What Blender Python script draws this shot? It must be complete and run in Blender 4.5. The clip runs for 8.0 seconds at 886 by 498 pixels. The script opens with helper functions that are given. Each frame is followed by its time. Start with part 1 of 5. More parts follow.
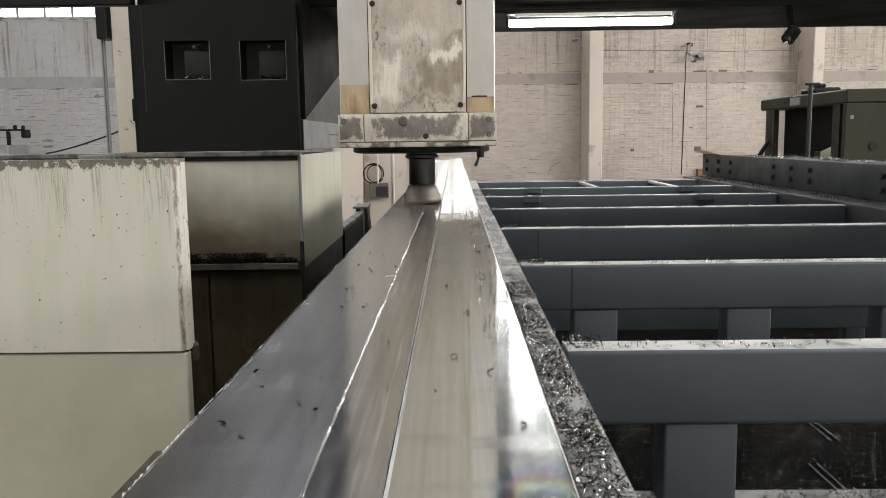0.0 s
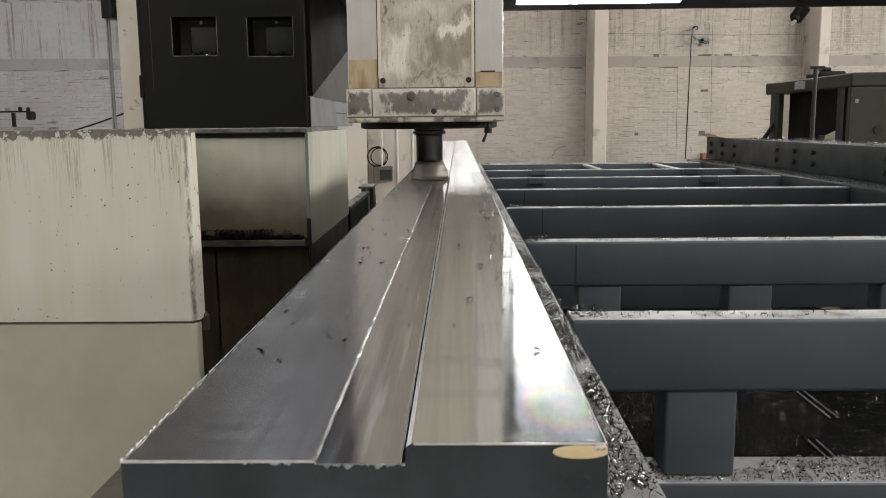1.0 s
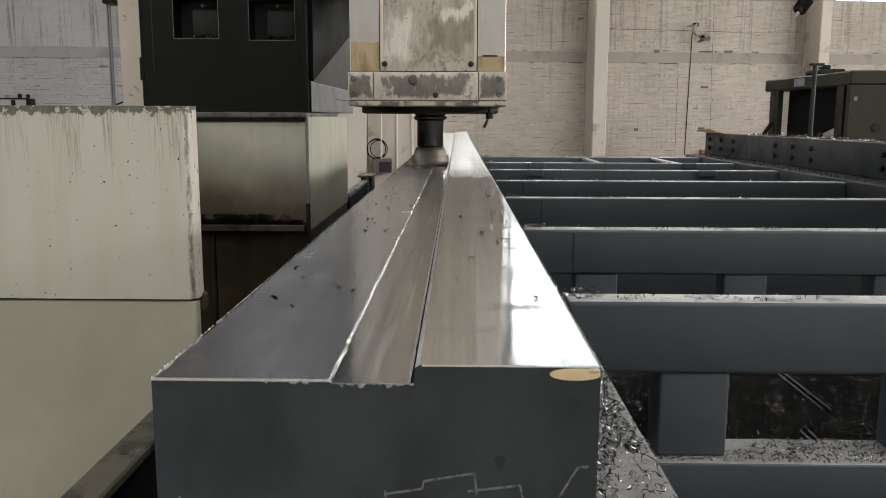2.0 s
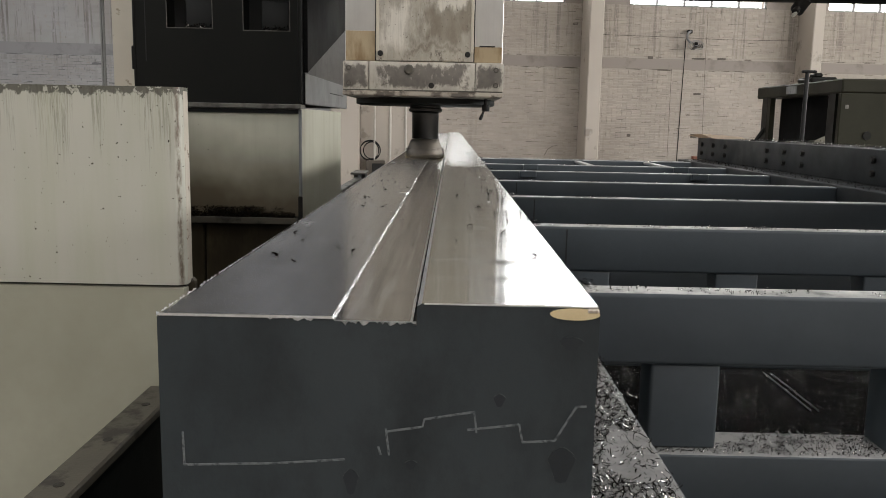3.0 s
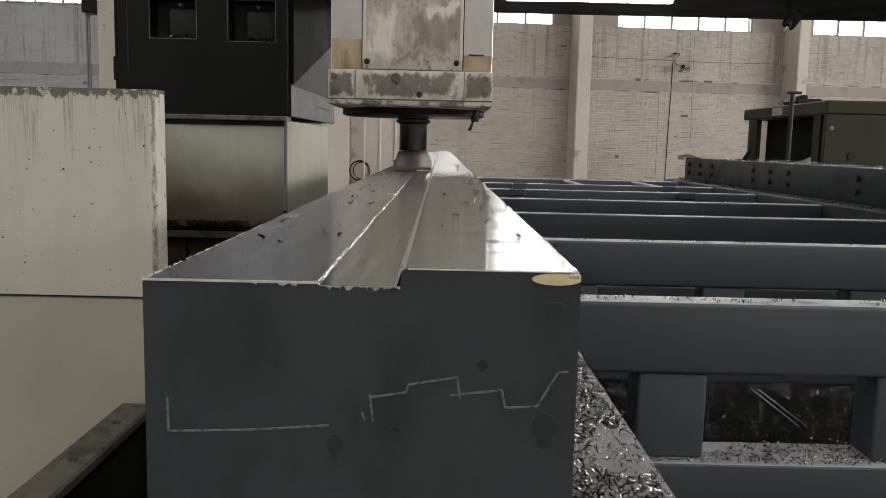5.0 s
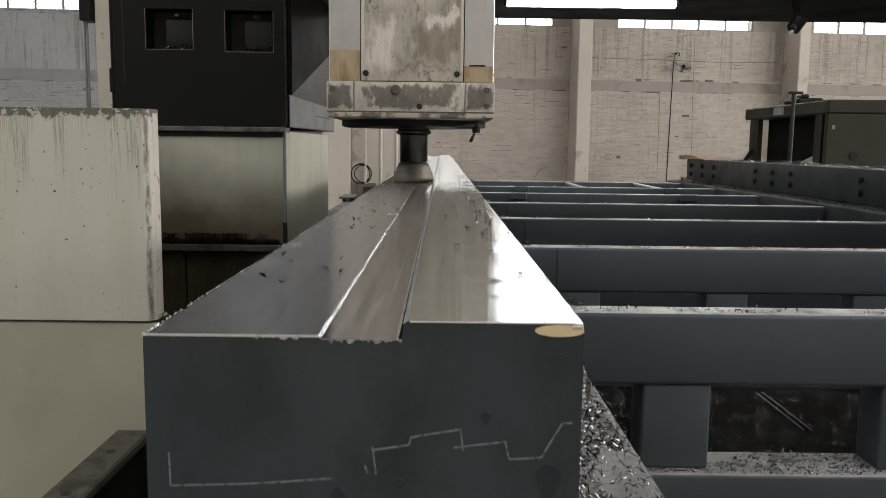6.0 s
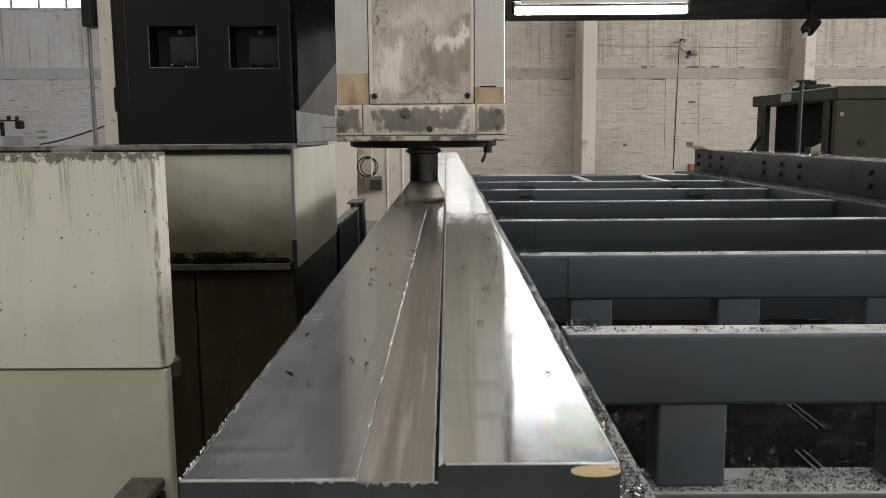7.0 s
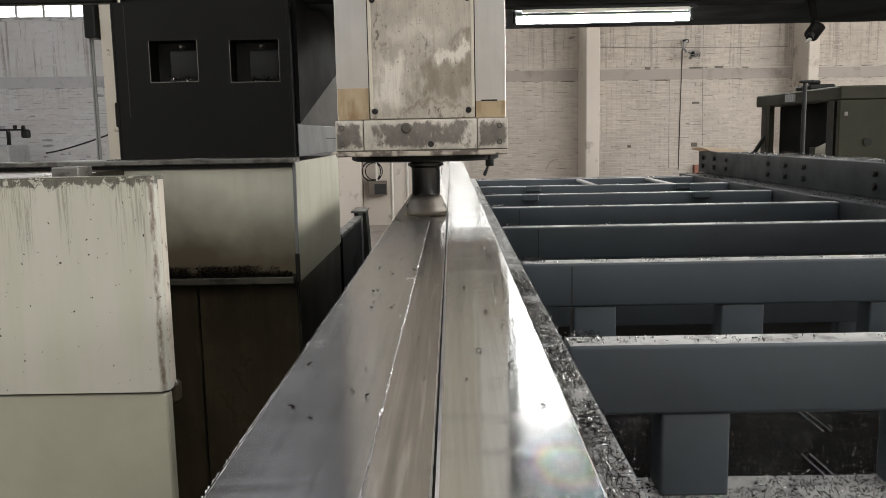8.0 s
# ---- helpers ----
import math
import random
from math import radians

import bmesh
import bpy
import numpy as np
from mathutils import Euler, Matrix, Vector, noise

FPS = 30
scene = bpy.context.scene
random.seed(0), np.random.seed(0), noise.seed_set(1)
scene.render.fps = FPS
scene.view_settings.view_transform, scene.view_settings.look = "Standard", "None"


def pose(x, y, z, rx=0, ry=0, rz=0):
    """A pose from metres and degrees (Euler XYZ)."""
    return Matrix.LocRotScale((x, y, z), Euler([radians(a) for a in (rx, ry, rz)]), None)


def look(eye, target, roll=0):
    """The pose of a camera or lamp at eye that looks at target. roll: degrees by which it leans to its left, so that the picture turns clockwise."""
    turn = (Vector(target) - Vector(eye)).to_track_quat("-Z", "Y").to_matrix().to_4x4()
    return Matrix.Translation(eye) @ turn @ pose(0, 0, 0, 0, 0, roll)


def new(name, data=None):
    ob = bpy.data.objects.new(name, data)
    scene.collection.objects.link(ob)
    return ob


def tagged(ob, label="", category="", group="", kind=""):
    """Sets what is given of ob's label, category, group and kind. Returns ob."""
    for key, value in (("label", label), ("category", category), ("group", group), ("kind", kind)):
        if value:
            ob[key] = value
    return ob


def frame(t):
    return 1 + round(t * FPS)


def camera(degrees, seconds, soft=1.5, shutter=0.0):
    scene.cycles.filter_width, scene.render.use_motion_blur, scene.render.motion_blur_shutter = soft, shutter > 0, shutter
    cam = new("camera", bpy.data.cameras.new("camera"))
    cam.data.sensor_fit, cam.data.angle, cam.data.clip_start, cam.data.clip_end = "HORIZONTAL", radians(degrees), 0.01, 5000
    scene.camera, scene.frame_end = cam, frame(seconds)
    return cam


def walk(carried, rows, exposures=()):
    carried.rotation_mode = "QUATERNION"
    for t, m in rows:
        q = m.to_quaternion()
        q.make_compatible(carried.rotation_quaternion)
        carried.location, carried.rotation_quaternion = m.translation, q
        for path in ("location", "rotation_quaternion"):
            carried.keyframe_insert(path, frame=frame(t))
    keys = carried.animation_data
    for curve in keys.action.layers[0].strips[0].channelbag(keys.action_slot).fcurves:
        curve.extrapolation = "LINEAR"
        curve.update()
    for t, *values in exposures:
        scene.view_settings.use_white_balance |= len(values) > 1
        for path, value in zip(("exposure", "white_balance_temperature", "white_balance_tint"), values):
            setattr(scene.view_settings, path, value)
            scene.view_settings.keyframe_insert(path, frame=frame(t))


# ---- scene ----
cam = camera(56.7, 8.0, 0.8, 0.5)
PATH = [
    (0, (0.062, -0.342, 1.554), (0.031, 1.640, 1.288), -0.8),
    (0.5, (0.063, -0.365, 1.548), (0.029, 1.614, 1.265), -0.7),
    (1, (0.050, -0.398, 1.530), (0.011, 1.579, 1.227), -0.6),
    (1.5, (0.048, -0.423, 1.519), (0.008, 1.551, 1.202), -0.3),
    (3, (0.039, -0.451, 1.470), (0.026, 1.525, 1.163), 1.1),
    (3.5, (0.043, -0.455, 1.459), (0.041, 1.523, 1.168), 1.2),
    (4, (0.046, -0.459, 1.446), (0.051, 1.522, 1.171), 1.3),
    (4.5, (0.043, -0.462, 1.438), (0.054, 1.521, 1.177), 1.4),
    (6, (0.043, -0.455, 1.468), (0.049, 1.529, 1.216), 0.7),
    (6.5, (0.037, -0.447, 1.505), (0.036, 1.535, 1.239), 0.2),
    (7, (0.028, -0.442, 1.554), (0.017, 1.538, 1.273), -0.4),
    (7.5, (0.033, -0.449, 1.575), (0.015, 1.532, 1.294), -0.8),
    (8, (0.036, -0.456, 1.583), (0.011, 1.525, 1.308), -1.1),
]

EXPOSURE = [(0, 0.1), (0.5, 0.0), (1.5, -0.22), (3, -0.42), (4.5, -0.54), (6, -0.5), (6.5, -0.4), (8, -0.15)]
walk(cam, [(t, look(eye, target, roll)) for t, eye, target, roll in PATH], EXPOSURE)

# the gantry creeps along the workpiece while it mills: seconds, metres still to go
FEED = [(0, 0.297), (0.5, 0.275), (1, 0.252), (1.5, 0.231), (3, 0.174), (3.5, 0.157), (4, 0.14), (4.5, 0.122),
        (6, 0.065), (6.5, 0.048), (7, 0.032), (7.5, 0.016), (8, 0.0)]

# ---- light: overcast daylight through roof lights and high windows ----
world = bpy.data.worlds.new("sky")
scene.world = world
world.use_nodes = True
wn = world.node_tree.nodes
sky = wn.new("ShaderNodeTexSky")
sky.sky_type, sky.sun_disc = "NISHITA", False
sky.sun_elevation, sky.sun_rotation = radians(48), radians(150)
sky.air_density, sky.dust_density = 1.0, 3.0
world.node_tree.links.new(sky.outputs[0], wn["Background"].inputs[0])
wn["Background"].inputs[1].default_value = 0.12

sun = new("sun", bpy.data.lights.new("sun", "SUN"))
sun.data.energy, sun.data.angle, sun.data.color = 0.8, radians(15), (1.0, 0.96, 0.9)
sun.matrix_basis = look((0, 0, 30), (6, 18, 0))


def daylight(name, m, wide, high, watts, color=(1.0, 0.985, 0.96)):
    """The sky's light in an opening: an area lamp that fills it."""
    ob = new(name, bpy.data.lights.new(name, "AREA"))
    ob.data.shape, ob.data.size, ob.data.size_y = "RECTANGLE", wide, high
    ob.data.energy, ob.data.color = watts, color
    ob.matrix_basis = m
    return ob


ROOF = 8.6
SKYLIGHTS = [(-9.6, -7.6), (-2.7, -1.2), (2.6, 4.6), (7.6, 9.6)]
for (a, b), watts in zip(SKYLIGHTS, (1430, 50, 790, 720)):
    daylight("roof_daylight", pose((a + b) / 2, 0.5, ROOF - 0.05), b - a, 20.0, watts)
daylight("back_window_daylight", pose(0, -9.85, 4.6, 90, 0, 180), 18.0, 2.2, 120)
daylight("side_window_daylight", pose(-13.85, 3.0, 4.8, 90, 0, -90), 20.0, 2.4, 300, (0.94, 0.97, 1.0))
daylight("side_window_daylight", pose(15.55, 5.0, 4.8, 90, 0, 90), 22.0, 2.4, 3250)


# ---- materials ----
class Nodes:
    """A node material under construction."""

    def __init__(self, name):
        self.mat = bpy.data.materials.new(name)
        self.mat.use_nodes = True
        self.tree = self.mat.node_tree
        self.bsdf = self.tree.nodes["Principled BSDF"]
        self.coord = self.tree.nodes.new("ShaderNodeTexCoord").outputs["Object"]

    def add(self, kind, **values):
        node = self.tree.nodes.new(kind)
        for key, value in values.items():
            node.inputs[key.replace("_", " ")].default_value = value
        return node

    def link(self, a, b):
        self.tree.links.new(a, b)

    def noise(self, scale, detail=5.0, stretch=(1, 1, 1), rough=0.55, shift=(0, 0, 0)):
        m = self.add("ShaderNodeMapping")
        m.inputs["Scale"].default_value = stretch
        m.inputs["Location"].default_value = shift
        self.link(self.coord, m.inputs["Vector"])
        n = self.add("ShaderNodeTexNoise", Scale=scale, Detail=detail, Roughness=rough)
        self.link(m.outputs[0], n.inputs["Vector"])
        return n.outputs["Fac"]

    def ramp(self, fac, lo, hi, a=(0, 0, 0), b=(1, 1, 1)):
        r = self.tree.nodes.new("ShaderNodeValToRGB")
        e = r.color_ramp.elements
        e[0].position, e[1].position = lo, hi
        e[0].color, e[1].color = (*a, 1), (*b, 1)
        self.link(fac, r.inputs[0])
        return r.outputs[0]

    def mix(self, fac, a, b):
        n = self.tree.nodes.new("ShaderNodeMix")
        n.data_type = "RGBA"
        for value, slot in ((fac, n.inputs[0]), (a, n.inputs[6]), (b, n.inputs[7])):
            if isinstance(value, (int, float)):
                slot.default_value = value
            elif isinstance(value, tuple):
                slot.default_value = (*value, 1)
            else:
                self.link(value, slot)
        return n.outputs[2]

    def math(self, op, a, b):
        n = self.tree.nodes.new("ShaderNodeMath")
        n.operation = op
        for value, slot in ((a, n.inputs[0]), (b, n.inputs[1])):
            if isinstance(value, (int, float)):
                slot.default_value = value
            else:
                self.link(value, slot)
        return n.outputs[0]

    def axis(self, which):
        n = self.tree.nodes.new("ShaderNodeSeparateXYZ")
        self.link(self.coord, n.inputs[0])
        return n.outputs[which]

    def bump(self, height, strength, distance=0.002):
        n = self.add("ShaderNodeBump", Strength=strength, Distance=distance)
        self.link(height, n.inputs["Height"])
        self.link(n.outputs[0], self.bsdf.inputs["Normal"])

    def done(self, color=None, rough=0.5, metal=0.0, spec=None):
        for value, name in ((color, "Base Color"), (rough, "Roughness"), (metal, "Metallic"), (spec, "Specular IOR Level")):
            if value is None:
                continue
            slot = self.bsdf.inputs[name]
            if isinstance(value, (int, float)):
                slot.default_value = value
            elif isinstance(value, tuple):
                slot.default_value = (*value, 1)
            else:
                self.link(value, slot)
        return self.mat


def paint(name, color, dirt, rough=0.45, scale=6.0, amount=0.5, grain=0.15, spec=None):
    """Shop paint: grime in patches, fine relief, uneven gloss."""
    n = Nodes(name)
    big = n.ramp(n.noise(scale, 6), 0.42, 0.72)
    fine = n.ramp(n.noise(scale * 14, 4), 0.35, 0.75)
    c = n.mix(n.math("MULTIPLY", big, amount), color, dirt)
    c = n.mix(n.math("MULTIPLY", fine, 0.18), c, dirt)
    r = n.math("ADD", n.math("MULTIPLY", big, 0.18), rough)
    n.bump(n.noise(scale * 30, 3), grain, 0.001)
    return n.done(c, r, 0.0, spec)


def machined(name, color, rough, along=(1, 0.02, 1), marks=0.12, drawn=0.0, bands=0.0, fine=0.35, wiped=0.05):
    """Freshly milled steel: feed marks, faint smears, bright."""
    n = Nodes(name)
    streak = n.noise(160, 3, along)
    smear = n.noise(7, 5, (1.6, 0.35, 1))
    swirl = n.noise(38, 4, (1, 0.25, 1))
    c = n.mix(n.ramp(smear, 0.4, 0.75), color, tuple(v * 0.85 for v in color))
    c = n.mix(n.math("MULTIPLY", n.ramp(n.noise(260, 3, tuple(0.012 if v < 0.1 else v for v in along)), 0.42, 0.7), fine), c, tuple(v * 0.55 for v in color))
    if bands:
        c = n.mix(n.math("MULTIPLY", n.ramp(n.noise(70, 3, (1, 0.012, 1), 0.6), 0.38, 0.62), bands), c, tuple(v * 0.45 for v in color))
        c = n.mix(n.math("MULTIPLY", n.ramp(n.noise(130, 3, (1, 0.03, 1), 0.6, (4, 1, 2)), 0.56, 0.68), bands), c, tuple(min(v * 1.5, 0.95) for v in color))
    r = n.math("ADD", n.math("MULTIPLY", n.ramp(smear, 0.35, 0.7), 0.035), rough)
    r = n.math("ADD", n.math("MULTIPLY", n.ramp(swirl, 0.5, 0.75), 0.03), r)
    wipe = n.noise(9, 5, (0.7, 3.2, 1), 0.6, (5, 2, 0))
    r = n.math("ADD", n.math("MULTIPLY", n.ramp(wipe, 0.52, 0.7), wiped), r)
    n.bump(n.math("ADD", streak, n.math("MULTIPLY", swirl, 0.03)), marks, 0.0004)
    if drawn:
        way = n.tree.nodes.new("ShaderNodeCombineXYZ")
        way.inputs[1].default_value = 1.0
        n.link(way.outputs[0], n.bsdf.inputs["Tangent"])
        n.bsdf.inputs["Anisotropic"].default_value = drawn
    return n.done(c, r, 1.0)


def rainbow_glint(mat, x, y, reach):
    """Paints a rainbow glint round (x, y) into milled steel's colour: lamp light diffracted by feed marks."""
    tree = mat.node_tree
    bsdf = tree.nodes["Principled BSDF"]
    coord = tree.nodes["Texture Coordinate"].outputs["Object"]
    cloud = tree.nodes.new("ShaderNodeTexNoise")
    cloud.inputs["Scale"].default_value = 38.0
    bent = tree.nodes.new("ShaderNodeVectorMath")
    bent.operation = "MULTIPLY_ADD"
    tree.links.new(coord, cloud.inputs["Vector"])
    tree.links.new(cloud.outputs["Color"], bent.inputs[0])
    bent.inputs[1].default_value = (0.02, 0.02, 0.0)
    tree.links.new(coord, bent.inputs[2])
    mapping = tree.nodes.new("ShaderNodeMapping")
    mapping.inputs["Location"].default_value = (-(x + 0.01) / reach, -(y + 0.01) / (1.9 * reach), -1.369 / reach)
    mapping.inputs["Scale"].default_value = (1 / reach, 1 / (1.9 * reach), 1 / reach)
    tree.links.new(bent.outputs[0], mapping.inputs["Vector"])
    ball = tree.nodes.new("ShaderNodeTexGradient")
    ball.gradient_type = "SPHERICAL"
    tree.links.new(mapping.outputs[0], ball.inputs[0])
    ramp = tree.nodes.new("ShaderNodeValToRGB")
    e = ramp.color_ramp.elements
    e[0].position, e[0].color = 0.0, (1, 1, 1, 1)
    e[1].position, e[1].color = 1.0, (0.97, 0.97, 0.97, 1)
    for at, tint in ((0.16, (0.62, 0.86, 1.0)), (0.3, (0.95, 0.6, 0.93)), (0.44, (1.0, 0.88, 0.5)), (0.58, (0.66, 0.97, 0.82)), (0.72, (0.72, 0.78, 1.0)), (0.86, (1.0, 0.82, 0.9))):
        stop = e.new(at)
        stop.color = (*tint, 1)
    tree.links.new(ball.outputs["Fac"], ramp.inputs[0])
    mix = tree.nodes.new("ShaderNodeMix")
    mix.data_type, mix.blend_type = "RGBA", "MULTIPLY"
    mix.inputs[0].default_value = 1.0
    tree.links.new(bsdf.inputs["Base Color"].links[0].from_socket, mix.inputs[6])
    tree.links.new(ramp.outputs[0], mix.inputs[7])
    tree.links.new(mix.outputs[2], bsdf.inputs["Base Color"])


def streaked(name, color, grime, rust, top, edge_x):
    """Cream machine paint: a blackened, chipped upper edge (at height top) with thin runs below it, and a rust line by the edge at edge_x."""
    n = Nodes(name)
    down = n.math("SUBTRACT", top, n.axis(2))
    reach = n.math("MULTIPLY", n.ramp(n.noise(42, 5, (1, 1, 0.01), 0.75), 0.4, 0.8), 0.34)
    thin = n.ramp(n.noise(210, 5, (1, 1, 0.035), 0.75), 0.48, 0.56)
    runs = n.math("MULTIPLY", n.ramp(n.math("SUBTRACT", reach, down), 0.0, 0.09), thin)
    band = n.math("ADD", n.math("MULTIPLY", n.noise(40, 6, (1, 1, 0.5), 0.7), 0.075), -0.021)
    black = n.ramp(n.math("SUBTRACT", band, down), -0.002, 0.004)
    chips = n.ramp(n.noise(85, 4), 0.56, 0.6)
    film = n.ramp(n.noise(16, 4, (1, 1, 0.08), 0.55), 0.45, 0.8)
    patch = n.ramp(n.noise(5, 4), 0.3, 0.8)
    c = n.mix(n.math("MULTIPLY", patch, 0.3), color, tuple(v * 0.8 for v in color))
    c = n.mix(n.math("MULTIPLY", film, 0.55), c, (color[0] * 0.76, color[1] * 0.8, color[2] * 0.62))
    c = n.mix(n.math("MULTIPLY", runs, 0.48), c, grime)
    c = n.mix(n.math("MULTIPLY", black, 0.85), c, tuple(v * 0.35 for v in grime))
    c = n.mix(n.math("MULTIPLY", n.math("MULTIPLY", black, chips), 0.8), c, tuple(v * 1.05 for v in color))
    off = n.math("ABSOLUTE", n.math("SUBTRACT", n.axis(0), edge_x), 0.0)
    line = n.math("MULTIPLY", n.ramp(n.math("ADD", off, n.math("MULTIPLY", n.noise(60, 4), 0.005)), 0.004, 0.0065, (1, 1, 1), (0, 0, 0)), n.ramp(n.noise(60, 6, (1, 1, 0.35), 0.7), 0.38, 0.56))
    c = n.mix(n.math("MULTIPLY", line, 0.9), c, rust)
    pits = n.ramp(n.noise(110, 2), 0.72, 0.735)
    c = n.mix(pits, c, tuple(v * 0.4 for v in rust))
    n.bump(n.math("SUBTRACT", n.noise(120, 3), n.math("ADD", pits, n.math("MULTIPLY", black, 0.5))), 0.15, 0.001)
    return n.done(c, n.math("ADD", n.math("MULTIPLY", runs, 0.2), 0.42))


def smeared_cover(name):
    """Beige cover plate: a brown-grey oil smear over one lower side, a pale wiped patch beside it, a splashed fringe above, spattered edges."""
    n = Nodes(name)
    drip = n.noise(38, 6, (1, 1, 0.3), 0.68)
    rag = n.noise(15, 5, (1, 1, 0.8), 0.6)
    fray = n.math("ADD", n.math("MULTIPLY", n.math("SUBTRACT", drip, 0.5), 0.11), n.math("MULTIPLY", n.math("SUBTRACT", rag, 0.5), 0.1))
    u = n.math("ADD", n.math("ADD", n.axis(0), 0.5), fray)
    w = n.math("ADD", n.math("SUBTRACT", n.axis(2), 1.4), fray)

    def patch(x0, x1, z0, z1, soft):
        sides = n.math("MULTIPLY", n.ramp(u, x0 + 0.5, x0 + 0.5 + soft), n.ramp(u, x1 + 0.5 - soft, x1 + 0.5, (1, 1, 1), (0, 0, 0)))
        ends = n.math("MULTIPLY", n.ramp(w, z0 - 1.4, z0 - 1.4 + soft), n.ramp(w, z1 - 1.4 - soft, z1 - 1.4, (1, 1, 1), (0, 0, 0)))
        return n.math("MULTIPLY", sides, ends)

    pale, dull, brown, dark = (0.7, 0.665, 0.59), (0.45, 0.415, 0.35), (0.2, 0.17, 0.128), (0.1, 0.083, 0.064)
    mottle = n.ramp(n.noise(30, 6, (1, 1, 0.45), 0.65), 0.38, 0.62)
    hair = n.ramp(n.noise(190, 4, (1, 1, 0.06), 0.65), 0.5, 0.66)
    c = n.mix(n.math("MULTIPLY", mottle, 0.65), dull, tuple(v * 0.74 for v in dull))
    c = n.mix(n.math("MULTIPLY", patch(-0.15, -0.052, 1.66, 1.795, 0.03), 0.9), c, pale)
    c = n.mix(n.math("MULTIPLY", patch(0.0, 0.085, 1.768, 1.81, 0.012), 0.8), c, pale)
    c = n.mix(n.math("MULTIPLY", patch(-0.13, 0.04, 1.81, 1.868, 0.03), 0.45), c, pale)
    smear = n.math("MAXIMUM", patch(-0.05, 0.082, 1.676, 1.778, 0.02), patch(-0.08, 0.08, 1.655, 1.684, 0.014))
    c = n.mix(n.math("MULTIPLY", smear, n.math("ADD", n.math("MULTIPLY", mottle, 0.3), 0.6)), c, brown)
    c = n.mix(n.math("MULTIPLY", patch(0.05, 0.083, 1.8, 1.85, 0.012), 0.75), c, brown)
    c = n.mix(n.math("MULTIPLY", hair, 0.22), c, brown)
    fringe = n.ramp(n.noise(75, 6, (1, 1, 0.5), 0.7, (3, 1, 4)), 0.53, 0.6)
    c = n.mix(n.math("MULTIPLY", n.math("MULTIPLY", fringe, patch(-0.165, -0.1, 1.78, 1.9, 0.03)), 0.85), c, dark)
    c = n.mix(n.math("MULTIPLY", n.math("MULTIPLY", fringe, patch(-0.09, 0.04, 1.75, 1.87, 0.05)), 0.6), c, dark)
    c = n.mix(n.math("MULTIPLY", n.math("MULTIPLY", fringe, patch(-0.17, 0.1, 1.6, 1.658, 0.015)), 0.8), c, dark)
    c = n.mix(n.math("MULTIPLY", n.ramp(n.noise(150, 4), 0.66, 0.7), 0.7), c, dark)
    n.bump(n.math("ADD", fringe, n.noise(160, 3)), 0.12, 0.001)
    return n.done(c, n.math("SUBTRACT", 0.52, n.math("MULTIPLY", smear, 0.15)))


def scabbed_plate(name, color, scab):
    """A plate whose paint has gone dark and scabby in the middle and stayed pale along its edges."""
    n = Nodes(name)
    gen = n.tree.nodes.new("ShaderNodeSeparateXYZ")
    n.link(n.tree.nodes["Texture Coordinate"].outputs["Generated"], gen.inputs[0])
    far = n.math("MULTIPLY", n.math("ABSOLUTE", n.math("SUBTRACT", gen.outputs[0], 0.5), 0.0), 2.0)
    up = n.math("MULTIPLY", n.math("ABSOLUTE", n.math("SUBTRACT", gen.outputs[2], 0.5), 0.0), 2.0)
    edge = n.math("MAXIMUM", n.math("POWER", far, 3.0), n.math("POWER", up, 2.0))
    rag = n.noise(30, 10, (1, 1, 0.6), 0.75)
    f = n.ramp(n.math("SUBTRACT", n.math("MULTIPLY", rag, 3.0), n.math("ADD", edge, 0.58)), 0.2, 0.5)
    speck = n.ramp(n.noise(120, 5, (1, 1, 0.5), 0.65), 0.6, 0.72)
    c = n.mix(n.math("MULTIPLY", n.ramp(n.noise(22, 6, (1, 1, 0.5), 0.65), 0.35, 0.62), 0.75), color, tuple(v * 0.52 for v in color))
    c = n.mix(n.math("MULTIPLY", f, 0.88), c, n.mix(n.ramp(n.noise(45, 5), 0.35, 0.65), scab, tuple(v * 0.6 for v in scab)))
    c = n.mix(n.math("MULTIPLY", n.math("MULTIPLY", f, speck), 0.5), c, color)
    n.bump(n.math("SUBTRACT", n.math("MULTIPLY", n.noise(220, 3), 0.3), f), 0.3, 0.0008)
    return n.done(c, n.math("ADD", n.math("MULTIPLY", f, 0.1), 0.42))


def worn(name, color, bare, dirt, scale=9.0, lo=0.5, hi=0.56, rough=0.5, metal=0.0, stretch=(1, 1, 1), spec=None):
    """Paint worn and scabbed away in blotches with hard outlines."""
    n = Nodes(name)
    a = n.noise(scale, 8, stretch, 0.62)
    b = n.noise(scale * 0.45, 5, stretch, 0.5, (3, 7, 1))
    c = n.mix(n.math("MULTIPLY", n.ramp(b, 0.4, 0.7), 0.6), color, dirt)
    f = n.ramp(a, lo, hi)
    c = n.mix(f, c, bare)
    n.bump(n.math("ADD", n.math("MULTIPLY", f, -1.0), n.noise(scale * 14, 3)), 0.25, 0.001)
    return n.done(c, n.math("ADD", n.math("MULTIPLY", f, 0.15), rough), metal, spec)


